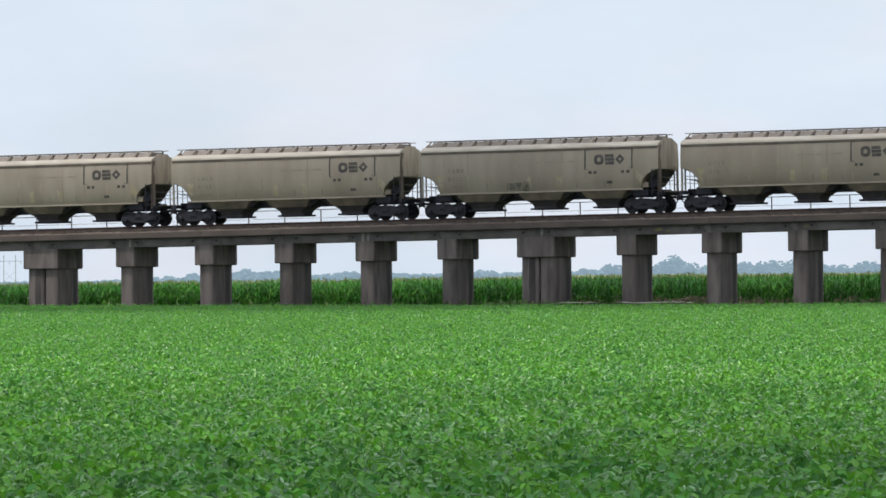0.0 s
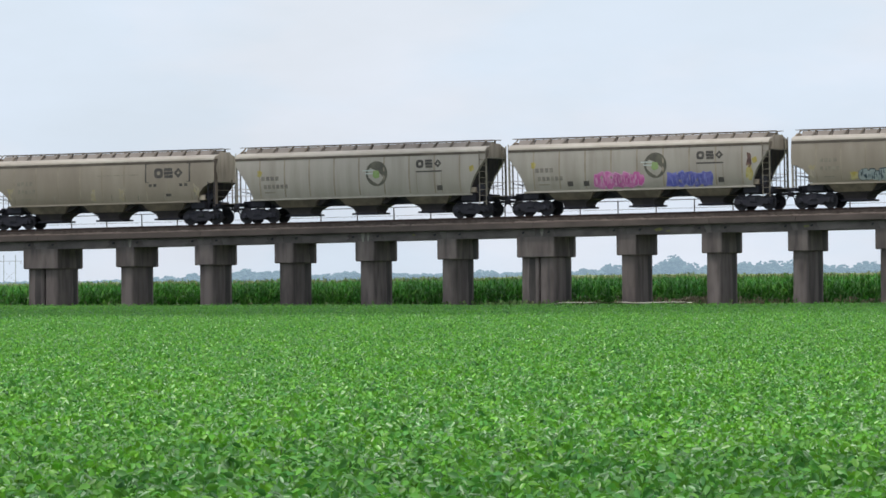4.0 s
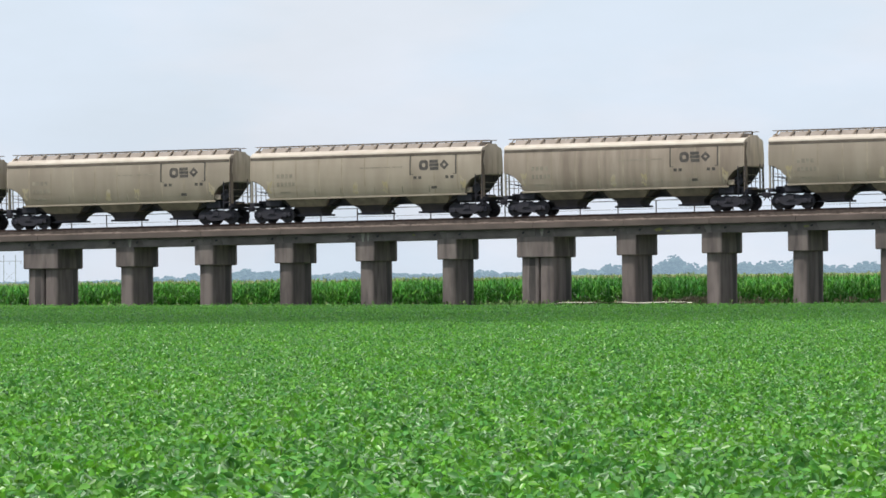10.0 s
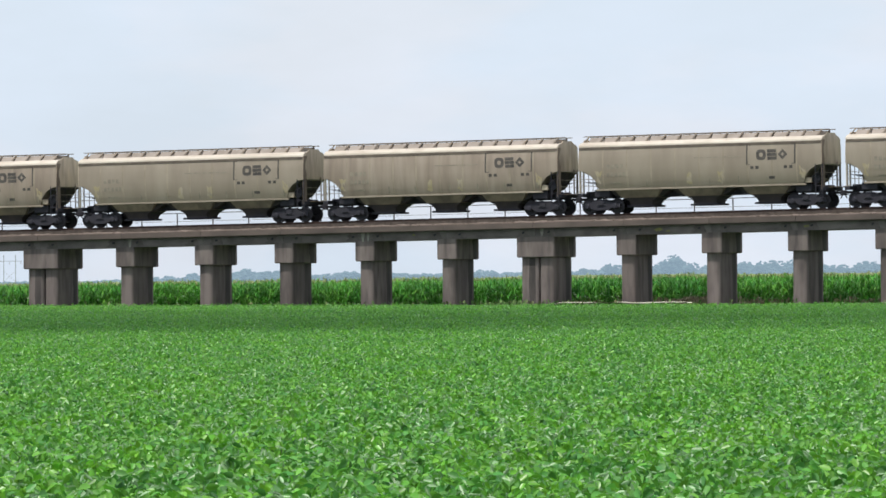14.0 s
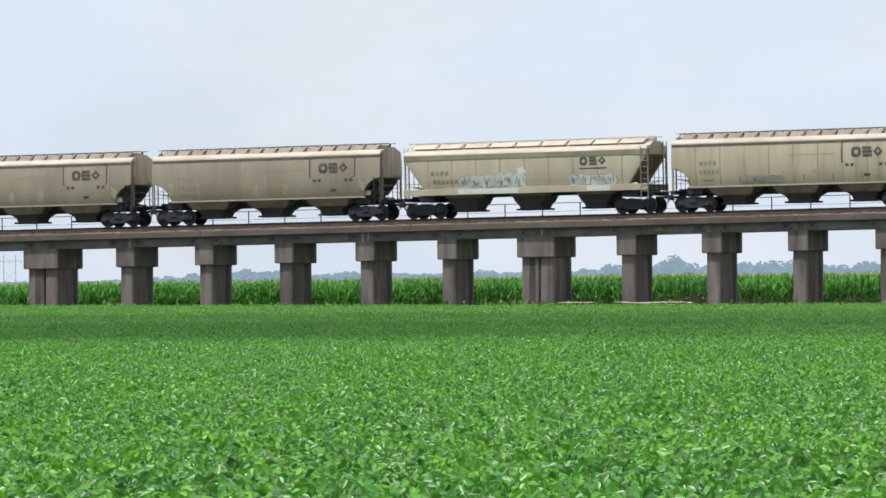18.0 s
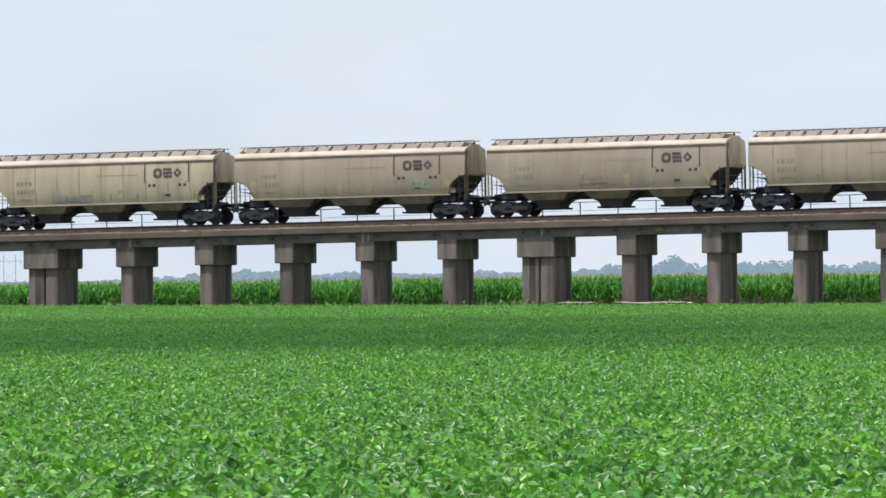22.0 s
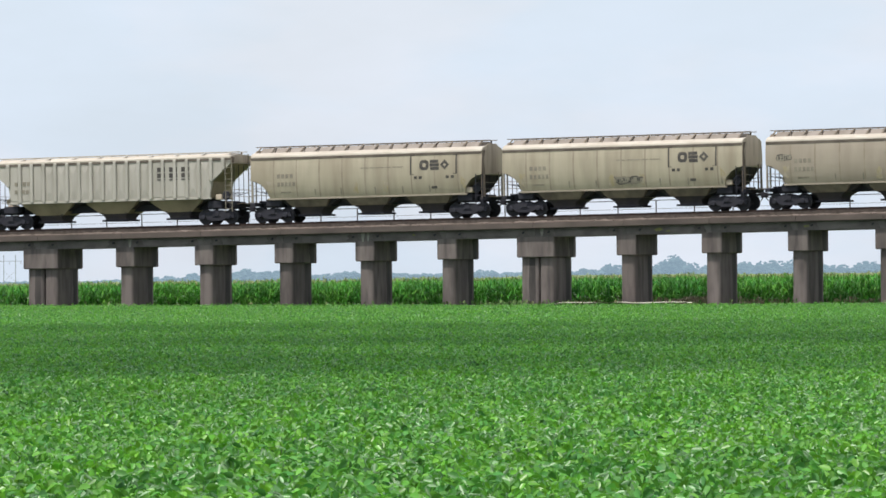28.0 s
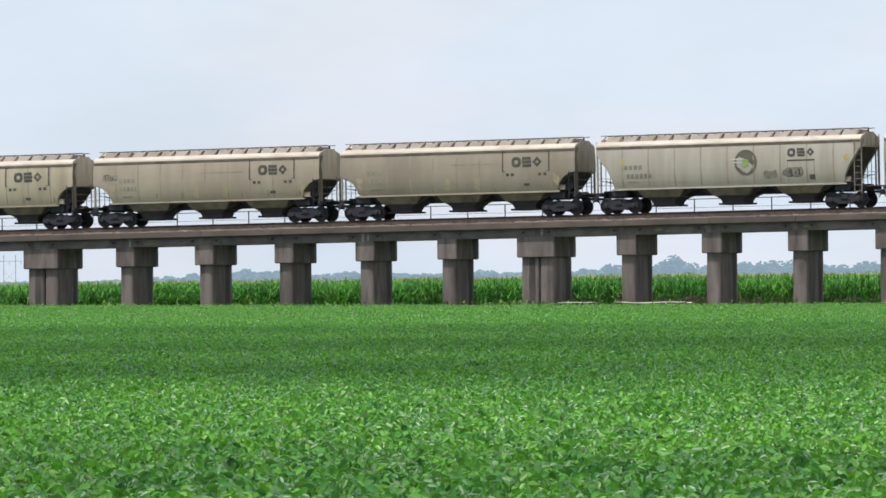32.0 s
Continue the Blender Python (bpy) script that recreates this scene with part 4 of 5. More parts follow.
# sprayed marks that set single wagons apart
c = cars[5][0]
graffiti(c, -3.0, 0.05, 1.5, 2.45, LONG, PINK, ROSE, 11, 5, "swollen pink sprayed graffiti")
graffiti(c, 1.65, 4.55, 1.5, 2.35, LONG, BLUE, LILAC, 31, 5, "swollen blue sprayed graffiti")
for x in (-4.8, -3.75):
    plate(c, "stencil_square", x, x + 0.36, 1.75, 2.05, LONG, BLACK)
blob(c, "rust_patch", 6.95, 2.95, 0.15, 0.38, LONG, MAROON, 8)
blob(c, "ochre_patch", 6.95, 2.2, 0.2, 0.4, LONG, YELLOW, 9)
tagged(c, "long cream hopper wagon sprayed with pink and blue graffiti")
c = cars[6][0]
graffiti(c, -3.75, -1.5, 1.55, 2.2, SHORT, TEAL_M, INK, 61, 4, "small grey-teal sprayed graffiti")
blob(c, "ochre_patch", -4.1, 1.85, 0.22, 0.25, SHORT, YELLOW, 66)
blob(c, "ochre_patch", -1.2, 1.9, 0.2, 0.22, SHORT, YELLOW, 67)
blob(c, "rust_patch", -0.7, 1.85, 0.22, 0.08, SHORT, MAROON, 68)
tagged(c, "beige hopper wagon with a small teal graffiti near its sill")
c = cars[14][0]
graffiti(c, -4.5, -0.2, 1.72, 2.5, SLANT, TEAL, TEAL_D, 81, 6, "broad pale teal sprayed graffiti")
graffiti(c, 2.75, 5.75, 1.74, 2.4, SLANT, TEAL, TEAL_D, 101, 5, "pale teal sprayed graffiti")
for x0, x1 in ((-4.4, -0.4), (4.1, 5.6)):
    part("overspray", Shape().box(x0, x1, -1.622, -1.60, 1.39, 1.70), WHITE, c, "white overspray on the side sill")
blob(c, "white_patch", -0.45, 2.65, 0.25, 0.28, SLANT, WHITE, 7)
graffiti(cars[24][0], 2.1, 2.9, 1.9, 2.3, LONG, STENCIL, FAINT, 181, 2, "small dark scrawl")
graffiti(cars[24][0], 3.4, 4.5, 1.92, 2.4, LONG, STENCIL, BLACK, 191, 2, "small dark scrawl")
graffiti(cars[15][0], -3.4, -1.0, 1.6, 2.0, SHORT, SLATE, FAINT, 171, 3, "faint slate-blue scrawl")
graffiti(cars[16][0], 3.9, 5.1, 1.85, 2.3, SHORT, MOSS, FAINT, 151, 2, "faint green scrawl")
graffiti(cars[17][0], -1.8, -0.2, 1.8, 2.4, SHORT, SEAM, FAINT, 161, 3, "faint grey scrawl")
graffiti(cars[2][0], -2.3, -0.9, 1.55, 2.0, SHORT, FAINT, BLACK, 121, 3, "small grey scrawl")
graffiti(cars[21][0], -0.6, 1.0, 1.75, 2.2, SHORT, FAINT, BLACK, 131, 2, "small dark scrawl")
graffiti(cars[22][0], -7.3, -6.4, 2.85, 3.2, SHORT, FAINT, BLACK, 141, 2, "small grey scrawl")


# ---------------------------------------------------------------- crops
def on_track(s, off):
    """A place on the ground beside the viaduct: s along it, off metres beyond it."""
    return s * math.cos(TH) + off * math.sin(TH), DIST - s * math.sin(TH) + off * math.cos(TH)


def smooth_noise(x, y, scale, seed):
    r = np.random.RandomState(seed)
    out = np.zeros_like(x)
    for i in range(10):
        a = r.uniform(0, 2 * np.pi)
        k = r.uniform(0.5, 2.2) / scale
        out += np.sin((x * np.cos(a) + y * np.sin(a)) * k * 2 * np.pi + r.uniform(0, 6.28)) / 10 ** 0.5
    return out


def soy_height(x, y):
    bank = 0.10 * np.clip(-x / 26.0, -0.15, 1.2) * np.clip((y - 150.0) / 200.0, 0.0, 1.0)     # the ground lifts a little at that end
    rise = 0.11 * np.clip((y - 230.0) / 110.0, 0.0, 1.0)
    return 0.70 + bank + rise + 0.022 * smooth_noise(x, y, 9.0, 1) + 0.042 * smooth_noise(x, y, 1.4, 2) + 0.035 * smooth_noise(x, y, 0.45, 4)


def soy_edge(x):
    """Far edge of the bean field, just short of the viaduct."""
    return DIST - x * math.tan(TH) - 3.4


rs = np.random.RandomState(7)


def scatter(y0, y1, density, half):
    n = int((y1 - y0) * (half(y0) + half(y1)) * density)
    y = np.sqrt(rs.uniform(y0 ** 2, y1 ** 2, n))
    x = rs.uniform(-1, 1, n) * half(y)
    keep = y < soy_edge(x)
    return x[keep], y[keep]


def leaves(x, y, z, size, tilt_lo, tilt_hi):
    """Soft pointed leaflets with a fold along the midrib."""
    n = len(x)
    az, tilt = rs.uniform(0, 2 * np.pi, n), np.radians(rs.uniform(tilt_lo, tilt_hi, n))
    roll = np.radians(rs.normal(0, 28, n))
    fwd = np.stack([np.cos(az) * np.cos(tilt), np.sin(az) * np.cos(tilt), -np.sin(tilt) * np.where(rs.rand(n) < 0.7, 1, -1)], -1)
    side = np.stack([-np.sin(az), np.cos(az), np.zeros(n)], -1)
    up = np.cross(fwd, side)
    side = side * np.cos(roll)[:, None] + up * np.sin(roll)[:, None]
    up = np.cross(fwd, side)
    p = np.stack([x, y, z], -1)
    L = (size * rs.uniform(0.75, 1.25, n))[:, None]
    out = [p]
    for a, b, c in ((0.33, 0.29, 0.11), (0.70, 0.22, 0.08), (1.0, 0.0, -0.08), (0.70, -0.22, 0.08), (0.33, -0.29, 0.11)):
        out.append(p + L * (a * fwd + b * side + c * up))
    v = np.stack(out, 1).reshape(-1, 3)
    k = np.arange(n)[:, None] * 6
    f = np.concatenate([k + np.array([[0, 1, 2]]), k + np.array([[0, 2, 3]]), k + np.array([[0, 3, 4]]), k + np.array([[0, 4, 5]])], 0)
    return v, f


def half_view(y):
    return 0.0785 * y + 0.6


def leaflets(p, fwd, side, up, L, wide, plain):
    """Ovate leaflets: a blunt base, a broad middle, a pointed tip, folded along the midrib; plain ones are simple pointed blades."""
    L = L[:, None]
    ribs = ((0.45, 0.34, 0.05), (1.0, 0.0, -0.08), (0.45, -0.34, 0.05)) if plain else ((0.22, 0.30, 0.07), (0.58, 0.31, 0.07), (1.0, 0.0, -0.10), (0.58, -0.31, 0.07), (0.22, -0.30, 0.07))
    v = np.stack([p] + [p + L * (a * fwd + b * wide * side + c * up) for a, b, c in ribs], 1).reshape(-1, 3)
    n = len(ribs) + 1
    k = np.arange(len(p))[:, None] * n
    return v, np.concatenate([k + np.array([(0, q, q + 1)]) for q in range(1, n - 1)], 0)


def unit(a):
    return a / np.linalg.norm(a, axis=1)[:, None]


def trifoliate(x, y, z, size, lean, wide, plain):
    """Three leaflets on each leaf stalk, spread in one leaning plane and drooping from it."""
    n = len(x)
    w = unit(np.stack([rs.normal(0, lean, n), rs.normal(-0.12, lean, n), np.ones(n)], -1))
    az = rs.uniform(0, 2 * np.pi, n)
    u = unit(np.cross(np.stack([-np.sin(az), np.cos(az), 0 * az], -1), w))
    v = np.cross(w, u)
    p = np.stack([x, y, z], -1)
    vs, fs, k = [], [], 0
    for turn in (-1, 0, 1):
        a = np.radians(turn * 98 + rs.normal(0, 14, n))[:, None]
        droop = rs.normal(1.25, 0.6, n)[:, None]
        fwd = unit(np.cos(a) * u + np.sin(a) * v - droop * w)
        side = unit(np.cross(w, fwd))
        up = np.cross(fwd, side)
        roll = np.radians(rs.normal(0, 24, n))[:, None]
        side, up = side * np.cos(roll) + up * np.sin(roll), up * np.cos(roll) - side * np.sin(roll)
        L = size * rs.uniform(0.72, 1.22, n)
        gv, gf = leaflets(p + u * (0.30 * size if turn == 0 else 0.04 * size), fwd, side, up, L, wide, plain)
        vs.append(gv)
        fs.append(gf + k)
        k += len(gv)
    return np.concatenate(vs), np.concatenate(fs)


soy_up, soy_sheen, soy_deep = [[], [], 0], [[], [], 0], [[], [], 0]
for y0, y1, density, size in ((33, 48, 490, 0.088), (48, 70, 400, 0.079), (70, 110, 240, 0.071), (110, 170, 108, 0.073), (170, 260, 46, 0.080), (260, 400, 22, 0.090)):
    x, y = scatter(y0, y1, density / 3, half_view)
    z = soy_height(x, y) - rs.uniform(0, 1, len(x)) ** 1.4 * 0.20 + 0.03
    sheeny = rs.rand(len(x)) < (0.16 if y0 < 70 else 0.13 if y0 < 170 else 0.08) + 0.07 * smooth_noise(x, y, 2.2, 3)
    dark_leaf = ~sheeny & (rs.rand(len(x)) < (0.14 if y0 < 48 else 0.10 if y0 < 70 else 0.05))
    for some, store, lean, wide, scale in ((~sheeny & ~dark_leaf, soy_up, 0.6, 0.8, 1.0), (sheeny, soy_sheen, 1.0, 0.45, 0.85), (dark_leaf, soy_deep, 0.7, 0.85, 1.1)):
        v, f = trifoliate(x[some], y[some], z[some], size * scale, lean, wide, y0 >= 170)
        store[0].append(v)
        store[1].append(f + store[2])
        store[2] += len(v)
under = array_mesh("soybean_leaf_undersides", np.concatenate(soy_sheen[0]), np.concatenate(soy_sheen[1]), SOY_PALE, True)
tagged(new("soybean_leaf_undersides", under), "silvery pale soybean leaves with painted sky sheen", "soybean crop", kind="stuff")
deep = array_mesh("older_soybean_leaves", np.concatenate(soy_deep[0]), np.concatenate(soy_deep[1]), SOY_DARK, True)
tagged(new("older_soybean_leaves", deep), "deeper green soybean leaves among the bright ones", "soybean crop", kind="stuff")
soy = array_mesh("soybean_leaves", np.concatenate(soy_up[0]), np.concatenate(soy_up[1]), SOY, True)
tagged(new("soybean_leaves", soy), "dense bright green soybean leaves catching the sun", "soybean crop", kind="stuff")


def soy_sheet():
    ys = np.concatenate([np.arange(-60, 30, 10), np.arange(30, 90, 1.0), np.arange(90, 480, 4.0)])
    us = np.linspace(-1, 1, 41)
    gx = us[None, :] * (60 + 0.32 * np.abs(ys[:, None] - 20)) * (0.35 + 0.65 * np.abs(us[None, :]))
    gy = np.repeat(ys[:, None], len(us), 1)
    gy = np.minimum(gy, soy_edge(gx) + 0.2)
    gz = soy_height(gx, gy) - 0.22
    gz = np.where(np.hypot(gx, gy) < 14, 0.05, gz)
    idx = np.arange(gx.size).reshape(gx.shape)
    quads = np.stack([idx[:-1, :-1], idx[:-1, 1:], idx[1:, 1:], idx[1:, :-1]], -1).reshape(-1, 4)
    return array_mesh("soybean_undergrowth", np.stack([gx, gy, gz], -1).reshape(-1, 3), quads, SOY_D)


tagged(new("soybean_undergrowth", soy_sheet()), "bean field undergrowth with its shade put into a dark green", "soybean crop", kind="stuff")

# gravel and weeds under the viaduct
strip = grid_mesh("gravel_track", np.linspace(8.9, 17.2, 40), np.linspace(-3.3, -1.7, 10), lambda x, y: 0.88 + 0.02 * np.sin(x * 2.1) + 0.03 * np.sin(y * 5 + x), DIRT)
ob = tagged(new("gravel_bank", strip), "low pale gravel bank between the piers", "gravel", kind="structure")
gx, gy = on_track(0, 0)
ob.matrix_basis = Matrix.Translation((gx, gy, 0)) @ Euler((0, 0, -TH)).to_matrix().to_4x4()


def weeds():
    """Rank grass round the feet of the piers and along the gravel."""
    n = 3600
    s = np.where(rs.rand(n) < 0.45, rs.normal(6.6, 1.7, n), rs.uniform(-42, 42, n))
    off = rs.uniform(-3.3, 2.5, n)
    x = s * math.cos(TH) + off * math.sin(TH)
    y = DIST - s * math.sin(TH) + off * math.cos(TH)
    z = rs.uniform(0.45, 0.87, n)
    return leaves(x, y, z, 0.24, 50, 88)


def dry_verge():
    """Bleached grass and bare stalks on the bank beyond the gravel."""
    n = 1300
    s, off = np.where(rs.rand(n) < 0.7, rs.normal(15.0, 2.2, n), rs.uniform(12.0, 32.0, n)), rs.uniform(1.9, 4.2, n)
    x, y = on_track(s, off)
    return leaves(x, y, rs.uniform(0.68, 1.08, n), 0.22, 45, 88)


dv, df = dry_verge()
tagged(new("dry_grass", array_mesh("dry_grass", dv, df, STRAW)), "bleached straw-coloured grass on the bank behind the piers", "dry grass", kind="stuff")
wv, wf = weeds()
tagged(new("weeds", array_mesh("weeds", wv, wf, GRASS)), "rough pale green weeds round the pier feet", "weeds", kind="stuff")


def corn_field():
    """Rows of corn beyond the viaduct: stalks with long arching blades."""
    rows = []
    for r in range(7):
        s = np.arange(-75, 75, 0.19)
        rows.append(np.stack([s + rs.normal(0, 0.1, len(s)), np.full(len(s), 5.8 + 0.76 * r) + rs.normal(0, 0.06, len(s))], -1))
    so = np.concatenate(rows)
    x = so[:, 0] * math.cos(TH) + so[:, 1] * math.sin(TH)
    y = DIST - so[:, 0] * math.sin(TH) + so[:, 1] * math.cos(TH)
    n = len(x)
    tall = 2.38 + 0.0058 * so[:, 0] + 0.05 * smooth_noise(x, y, 6.0, 8) + rs.normal(0, 0.06, n)
    vs, fs, k = [], [], 0
    for j in range(16):
        az = rs.uniform(0, 2 * np.pi, n)
        z0 = tall * (0.20 + 0.043 * j) + rs.normal(0, 0.05, n)
        L = rs.uniform(0.45, 0.85, n) * (0.75 if j > 13 else 1.0)
        d = np.stack([np.cos(az), np.sin(az), np.zeros(n)], -1)
        w = np.stack([-np.sin(az), np.cos(az), np.zeros(n)], -1) * 0.042
        p0 = np.stack([x, y, z0], -1)
        lift = rs.uniform(0.12, 0.40, n)
        p1 = p0 + d * (L * 0.45)[:, None] + np.stack([0 * x, 0 * x, lift], -1)
        p2 = p0 + d * (L * 0.95)[:, None] + np.stack([0 * x, 0 * x, lift - rs.uniform(0.1, 0.42, n)], -1)
        v = np.stack([p0 - w * 0.5, p0 + w * 0.5, p1 + w, p1 - w, p2 + w * 0.2, p2 - w * 0.2], 1).reshape(-1, 3)
        i = np.arange(n)[:, None] * 6 + k
        fs += [i + np.array([[0, 1, 2, 3]]), i + np.array([[3, 2, 4, 5]])]
        vs.append(v)
        k += len(v)
    # stalks
    w = 0.018
    p = np.stack([x, y, 0 * x], -1)
    q = np.stack([x, y, tall * 0.95], -1)
    v = np.stack([p + (-w, 0, 0), p + (w, 0, 0), q + (w, 0, 0), q + (-w, 0, 0), p + (0, -w, 0), p + (0, w, 0), q + (0, w, 0), q + (0, -w, 0)], 1).reshape(-1, 3)
    i = np.arange(n)[:, None] * 8 + k
    fs += [i + np.array([[0, 1, 2, 3]]), i + np.array([[4, 5, 6, 7]])]
    vs.append(v)
    # pale flecks low on the stalks: dried leaves and painted glints
    m = 4600
    pick = rs.randint(0, int(n * 0.3), m)
    dv, df = leaves(x[pick] + rs.normal(0, 0.1, m), y[pick] - rs.uniform(0.0, 0.3, m), rs.uniform(0.75, 1.5, m), 0.13, 40, 88)
    # tassels
    tv, tf, tk = [], [], 0
    for j in range(7):
        az = rs.uniform(0, 2 * np.pi, n)
        lean = rs.uniform(0.04, 0.14, n)
        a = np.stack([x, y, tall * 0.95], -1)
        b = a + np.stack([np.cos(az) * lean, np.sin(az) * lean, rs.uniform(0.08, 0.21, n)], -1)
        w = np.stack([-np.sin(az), np.cos(az), 0 * az], -1) * 0.011
        tv.append(np.stack([a - w, a + w, b + w, b - w], 1).reshape(-1, 3))
        tf.append(np.arange(n)[:, None] * 4 + tk + np.array([[0, 1, 2, 3]]))
        tk += 4 * n
    return array_mesh("corn_plants", np.concatenate(vs), np.concatenate(fs), CORN), array_mesh("corn_tassels", np.concatenate(tv), np.concatenate(tf), TASSEL), array_mesh("dry_corn_leaves", dv, df, CORN_FLECK)


corn_me, tassel_me, fleck_me = corn_field()
tagged(new("dry_corn_leaves", fleck_me), "pale dried leaves and painted glints low on the corn stalks", "corn leaves", kind="stuff")
tagged(new("corn_plants", corn_me), "tall green corn rows in full leaf beyond the viaduct", "corn crop", kind="stuff")
tagged(new("corn_tassels", tassel_me), "pale yellow corn tassels above the leaves", "corn tassels", kind="stuff")


def canopy_height(s, off):
    """Tops of the far corn, on ground that swells gently towards one side."""
    x, y = s * math.cos(TH) + off * math.sin(TH), DIST - s * math.sin(TH) + off * math.cos(TH)
    side, back = np.clip((x / y + 0.03) / 0.06, 0, 1), np.clip((off - 12) / 230.0, 0, 1)
    return 2.08 + 0.05 * smooth_noise(s, off, 3.0, 5) + 0.66 * side * side * (3 - 2 * side) * back * (2 - back)


far_corn = grid_mesh("corn_canopy", np.concatenate([np.arange(-700, -80, 20), np.arange(-80, 80, 2.0), np.arange(80, 700, 20)]), np.concatenate([np.arange(9.9, 60, 1.5), np.arange(60, 420, 12), np.arange(420, 2200, 90)]),
                     canopy_height, CORN_TOP)
ob = tagged(new("corn_canopy", far_corn), "tasselled corn field stretching to the woods", "corn crop", kind="stuff")
ob.matrix_basis = Matrix.Translation((gx, gy, 0)) @ Euler((0, 0, -TH)).to_matrix().to_4x4()

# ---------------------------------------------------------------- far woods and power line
ICO = bmesh.new()
bmesh.ops.create_icosphere(ICO, subdivisions=1, radius=1.0)
ICO_V = np.array([v.co[:] for v in ICO.verts])
ICO_F = np.array([[v.index for v in f.verts] for f in ICO.faces])
ICO.free()


def woods(name, label, dist, tops, width, mat, seed, big):
    """A belt of trees: crowns heaped from many small uneven clumps."""
    r = np.random.RandomState(seed)
    vs, fs, k = [], [], 0
    x = -width
    while x < width:
        h = tops(x) * r.uniform(1.04, 1.17)
        span = h * r.uniform(0.35, 0.6)
        yy = dist + r.uniform(-60, 60)
        for j in range(90):
            a = r.uniform(-1, 1)
            lid = h * (1 - 0.40 * a * a * r.uniform(0.7, 1.1))
            zc = lid * r.uniform(0.1, 1.0) ** 0.6
            rad = big * r.uniform(0.5, 1.1)
            q = ICO_V * (rad * r.uniform(0.8, 1.4), rad, rad * r.uniform(0.5, 0.8)) * (1 + 0.10 * r.randn(len(ICO_V), 1))
            vs.append(q + (x + a * span, yy + r.uniform(-8, 8), min(zc, lid - rad * 0.5)))
            fs.append(ICO_F + k)
            k += len(ICO_V)
        for j in range(44):
            a = r.uniform(-1.1, 1.1)
            rad = big * 2.6 * r.uniform(0.8, 1.1)
            q = ICO_V * (rad * 1.2, rad, rad * 0.9) * (1 + 0.06 * r.randn(len(ICO_V), 1))
            vs.append(q + (x + a * span, yy + 6, r.uniform(0, max(0.5, h * (1 - 0.3 * a * a) - rad * 1.15))))
            fs.append(ICO_F + k)
            k += len(ICO_V)
        x += span * r.uniform(0.5, 1.1)
    ob = new(name, array_mesh(name, np.concatenate(vs), np.concatenate(fs), mat))
    return tagged(ob, label, "woods", kind="stuff")


def bump_at(x, c, w, h):
    return h * math.exp(-((x - c) / w) ** 2)


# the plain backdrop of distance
def step_at(x, a, b):
    k = min(1.0, max(0.0, (x - a) / (b - a)))
    return k * k * (3 - 2 * k)


woods("far_woods", "belt of trees on the horizon with painted blue-green haze", 4300.0,
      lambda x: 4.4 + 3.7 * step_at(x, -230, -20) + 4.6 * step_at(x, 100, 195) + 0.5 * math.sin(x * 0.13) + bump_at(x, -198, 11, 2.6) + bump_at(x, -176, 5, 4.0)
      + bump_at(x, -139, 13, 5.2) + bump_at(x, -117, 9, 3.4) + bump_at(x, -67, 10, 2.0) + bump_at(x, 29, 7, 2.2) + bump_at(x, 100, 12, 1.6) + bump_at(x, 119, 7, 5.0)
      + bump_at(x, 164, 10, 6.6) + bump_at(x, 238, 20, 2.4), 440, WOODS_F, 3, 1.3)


def power_pole(x, y):
    thing = tagged(new("power_pole"), "distant grey wooden H-frame power pole", "power pole", "power poles")
    thing.location = (x, y, 0)
    for dx in (-1.7, 1.7):
        part("pole", Shape().rod((dx, 0, 0), (dx, 0, 10.8), 0.10, 8), POLE, thing)
    part("crossarm", Shape().box(-3.6, 3.6, -0.06, 0.06, 8.95, 9.08), POLE, thing)
    part("brace", Shape().rod((-1.7, 0, 3.2), (1.7, 0, 6.2), 0.035).rod((1.7, 0, 3.2), (-1.7, 0, 6.2), 0.035), POLE, thing)
    for dx in (-3.2, 0.0, 3.2):
        part("insulator", Shape().rod((dx, 0, 8.2), (dx, 0, 8.9), 0.07), POLE, thing)


power_pole(-124.5, 1760.0)

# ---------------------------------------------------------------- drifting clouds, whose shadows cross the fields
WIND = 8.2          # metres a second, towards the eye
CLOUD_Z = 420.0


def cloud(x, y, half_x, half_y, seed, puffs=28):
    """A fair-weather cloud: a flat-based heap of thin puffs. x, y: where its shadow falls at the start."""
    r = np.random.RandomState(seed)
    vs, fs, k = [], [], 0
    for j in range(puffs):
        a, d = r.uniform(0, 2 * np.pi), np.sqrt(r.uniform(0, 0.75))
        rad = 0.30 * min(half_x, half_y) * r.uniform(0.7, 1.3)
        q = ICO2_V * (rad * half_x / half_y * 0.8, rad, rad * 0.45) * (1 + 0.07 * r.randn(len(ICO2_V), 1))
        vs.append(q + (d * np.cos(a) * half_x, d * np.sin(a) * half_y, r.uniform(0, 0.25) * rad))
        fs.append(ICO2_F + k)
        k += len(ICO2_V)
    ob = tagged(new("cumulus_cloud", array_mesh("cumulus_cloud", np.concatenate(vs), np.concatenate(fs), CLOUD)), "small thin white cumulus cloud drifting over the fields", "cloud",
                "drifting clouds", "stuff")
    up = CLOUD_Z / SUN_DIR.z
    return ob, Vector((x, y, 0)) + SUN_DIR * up


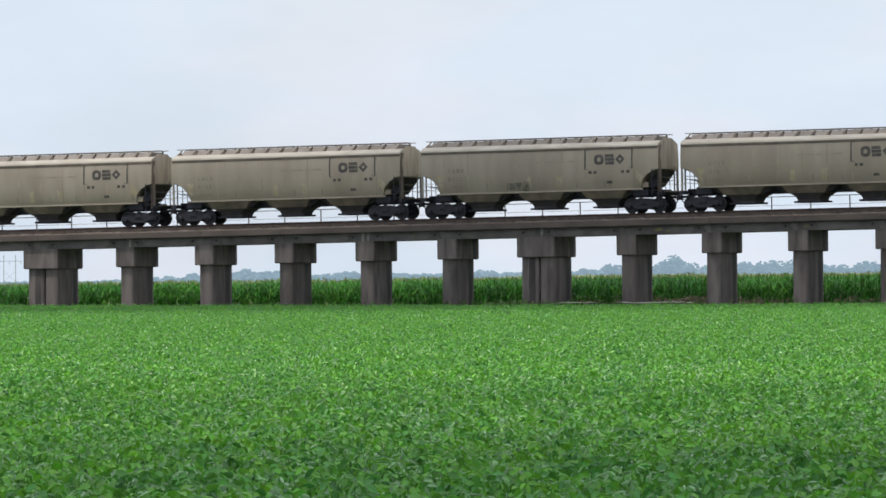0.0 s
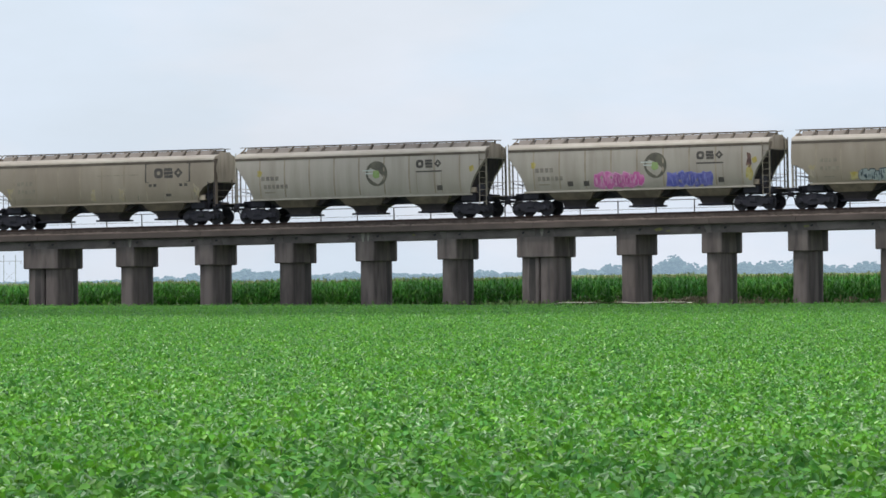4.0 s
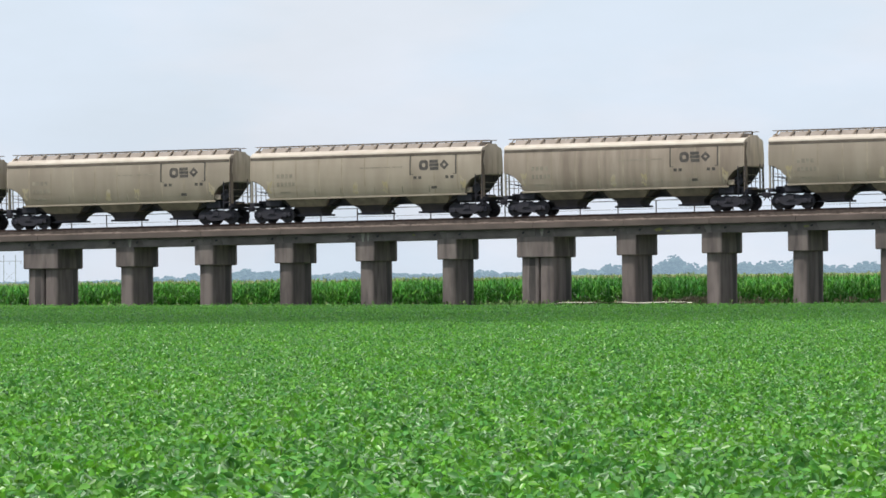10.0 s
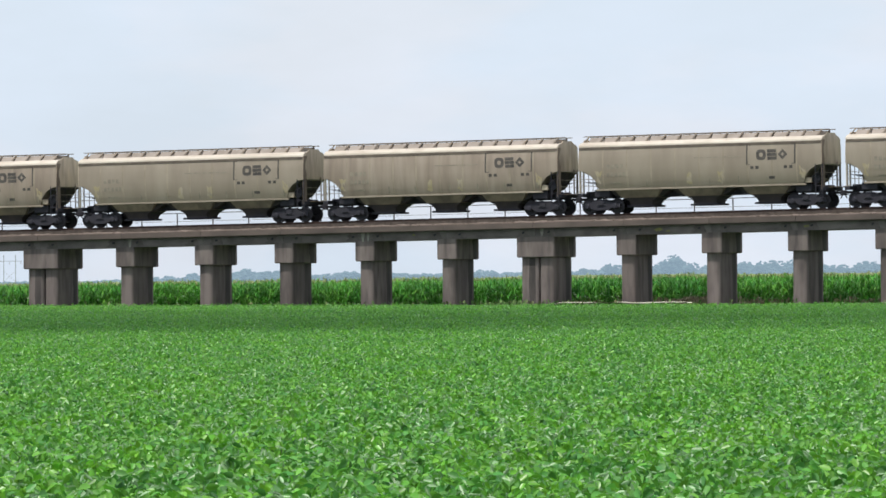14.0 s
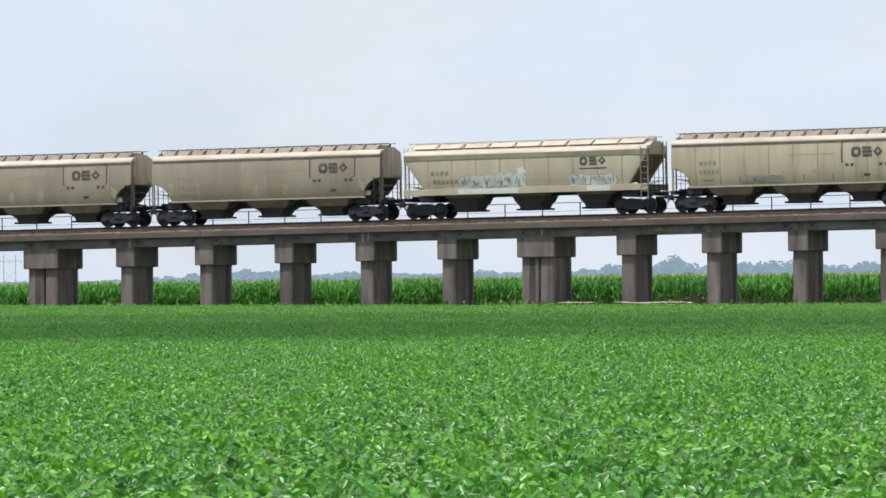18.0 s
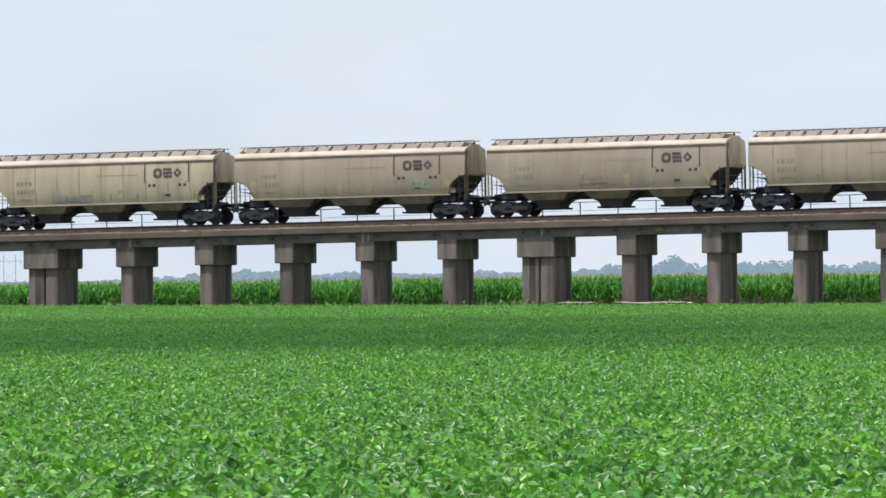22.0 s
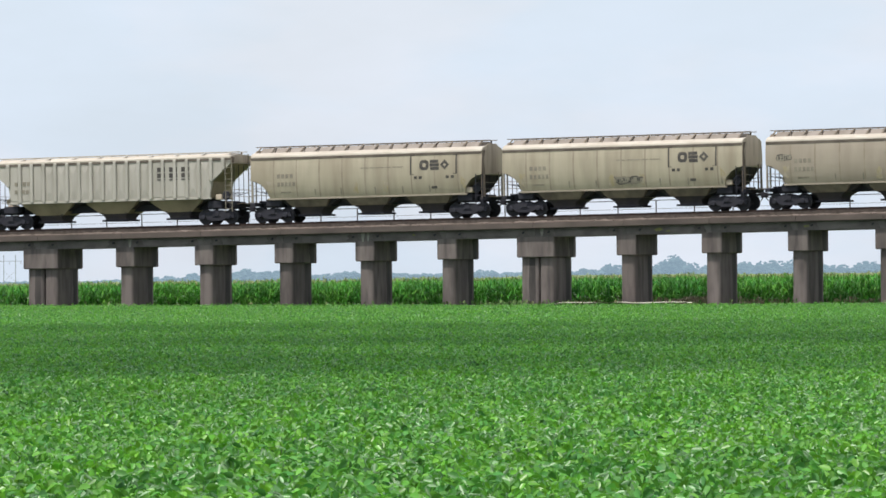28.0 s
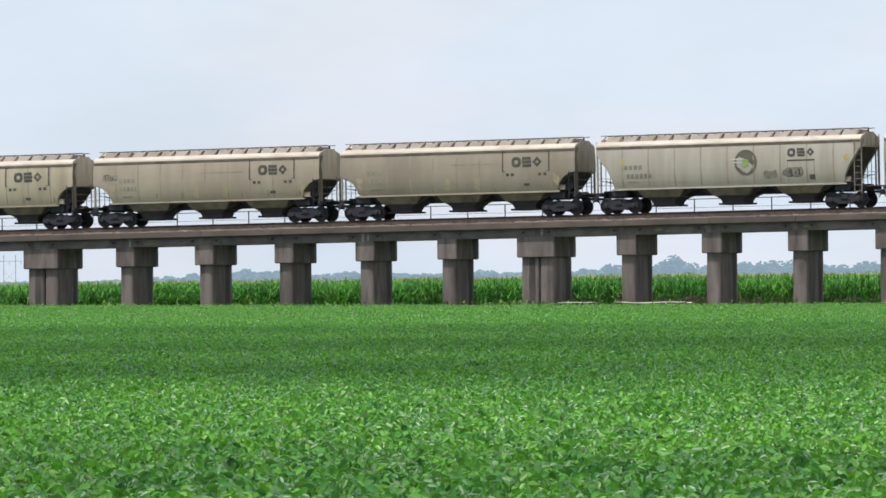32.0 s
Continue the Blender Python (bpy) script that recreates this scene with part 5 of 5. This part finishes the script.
BALL = bmesh.new()
bmesh.ops.create_icosphere(BALL, subdivisions=2, radius=1.0)
ICO2_V = np.array([v.co[:] for v in BALL.verts])
ICO2_F = np.array([[v.index for v in f.verts] for f in BALL.faces])
BALL.free()
sky_rng = random.Random(12)
low_cloud = cloud(-16, 0, 27, 22, 5, 22)          # a small unseen wisp, faster than the rest, added to shade the near field
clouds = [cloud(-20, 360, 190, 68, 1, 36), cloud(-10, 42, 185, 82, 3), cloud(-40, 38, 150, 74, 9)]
# further clouds, all out of view, made up to fill the sky
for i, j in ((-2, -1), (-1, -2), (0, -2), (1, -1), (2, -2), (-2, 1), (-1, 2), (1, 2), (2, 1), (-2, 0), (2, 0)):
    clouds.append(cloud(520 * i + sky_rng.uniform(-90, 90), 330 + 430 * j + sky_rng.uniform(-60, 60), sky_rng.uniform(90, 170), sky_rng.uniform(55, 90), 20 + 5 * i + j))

# ---------------------------------------------------------------- what moves
RUN = [(0, 0.0), (1, 11.67), (2, 23.32), (3, 35.04), (3.5, 40.82), (5.5, 64.16), (6, 69.96), (7, 81.53), (8, 93.07), (9, 104.68), (10, 116.25), (11, 127.78),
       (12, 139.36), (13, 150.88), (14, 162.39), (14.5, 168.14), (16.5, 191.06), (17, 196.81), (18, 208.20), (18.5, 214.34), (19, 220.09), (20, 231.48), (21, 242.93),
       (22, 254.30), (23, 265.74), (24, 277.14), (25, 288.55), (25.5, 294.24), (27.5, 316.89), (28, 322.51), (29, 333.86), (30, 345.23), (30.5, 350.50), (31, 356.14),
       (31.5, 361.49), (32, 367.40)]


def run_at(t):
    for (t0, p0), (t1, p1) in zip(RUN, RUN[1:]):
        if t <= t1:
            return p0 + (p1 - p0) * (t - t0) / (t1 - t0)
    return RUN[-1][1]


def motions():
    """The train rolls away down the grade, its wheelsets turn while they pass through view, and the clouds drift."""
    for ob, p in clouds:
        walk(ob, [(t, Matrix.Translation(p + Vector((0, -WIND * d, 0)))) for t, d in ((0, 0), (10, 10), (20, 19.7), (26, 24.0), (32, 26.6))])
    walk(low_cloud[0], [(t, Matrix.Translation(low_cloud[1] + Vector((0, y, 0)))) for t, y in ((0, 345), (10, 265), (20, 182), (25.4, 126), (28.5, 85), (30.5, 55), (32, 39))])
    for car, middle, kind in cars:
        walk(car, [(t, track(middle - p)) for t, p in RUN])
        times = [0.0] + [i / FPS for i in range(1, 32 * FPS) if abs(middle - run_at(i / FPS)) < 44.0] + [32.0]
        for b in car.children:
            if not b.name.startswith("bogie"):
                continue
            for w in b.children:
                if w.name.startswith("wheelset"):
                    x, turn, last = w.location.x, 0.0, 0.0
                    rows = []
                    for t in times:
                        turn -= math.degrees(run_at(t) - run_at(last)) / WHEEL_R if t - last < 0.05 else 0.0
                        last = t
                        rows.append((t, pose(x, 0, WHEEL_R, 0, turn % 360.0, 0)))
                    walk(w, rows)


motions()
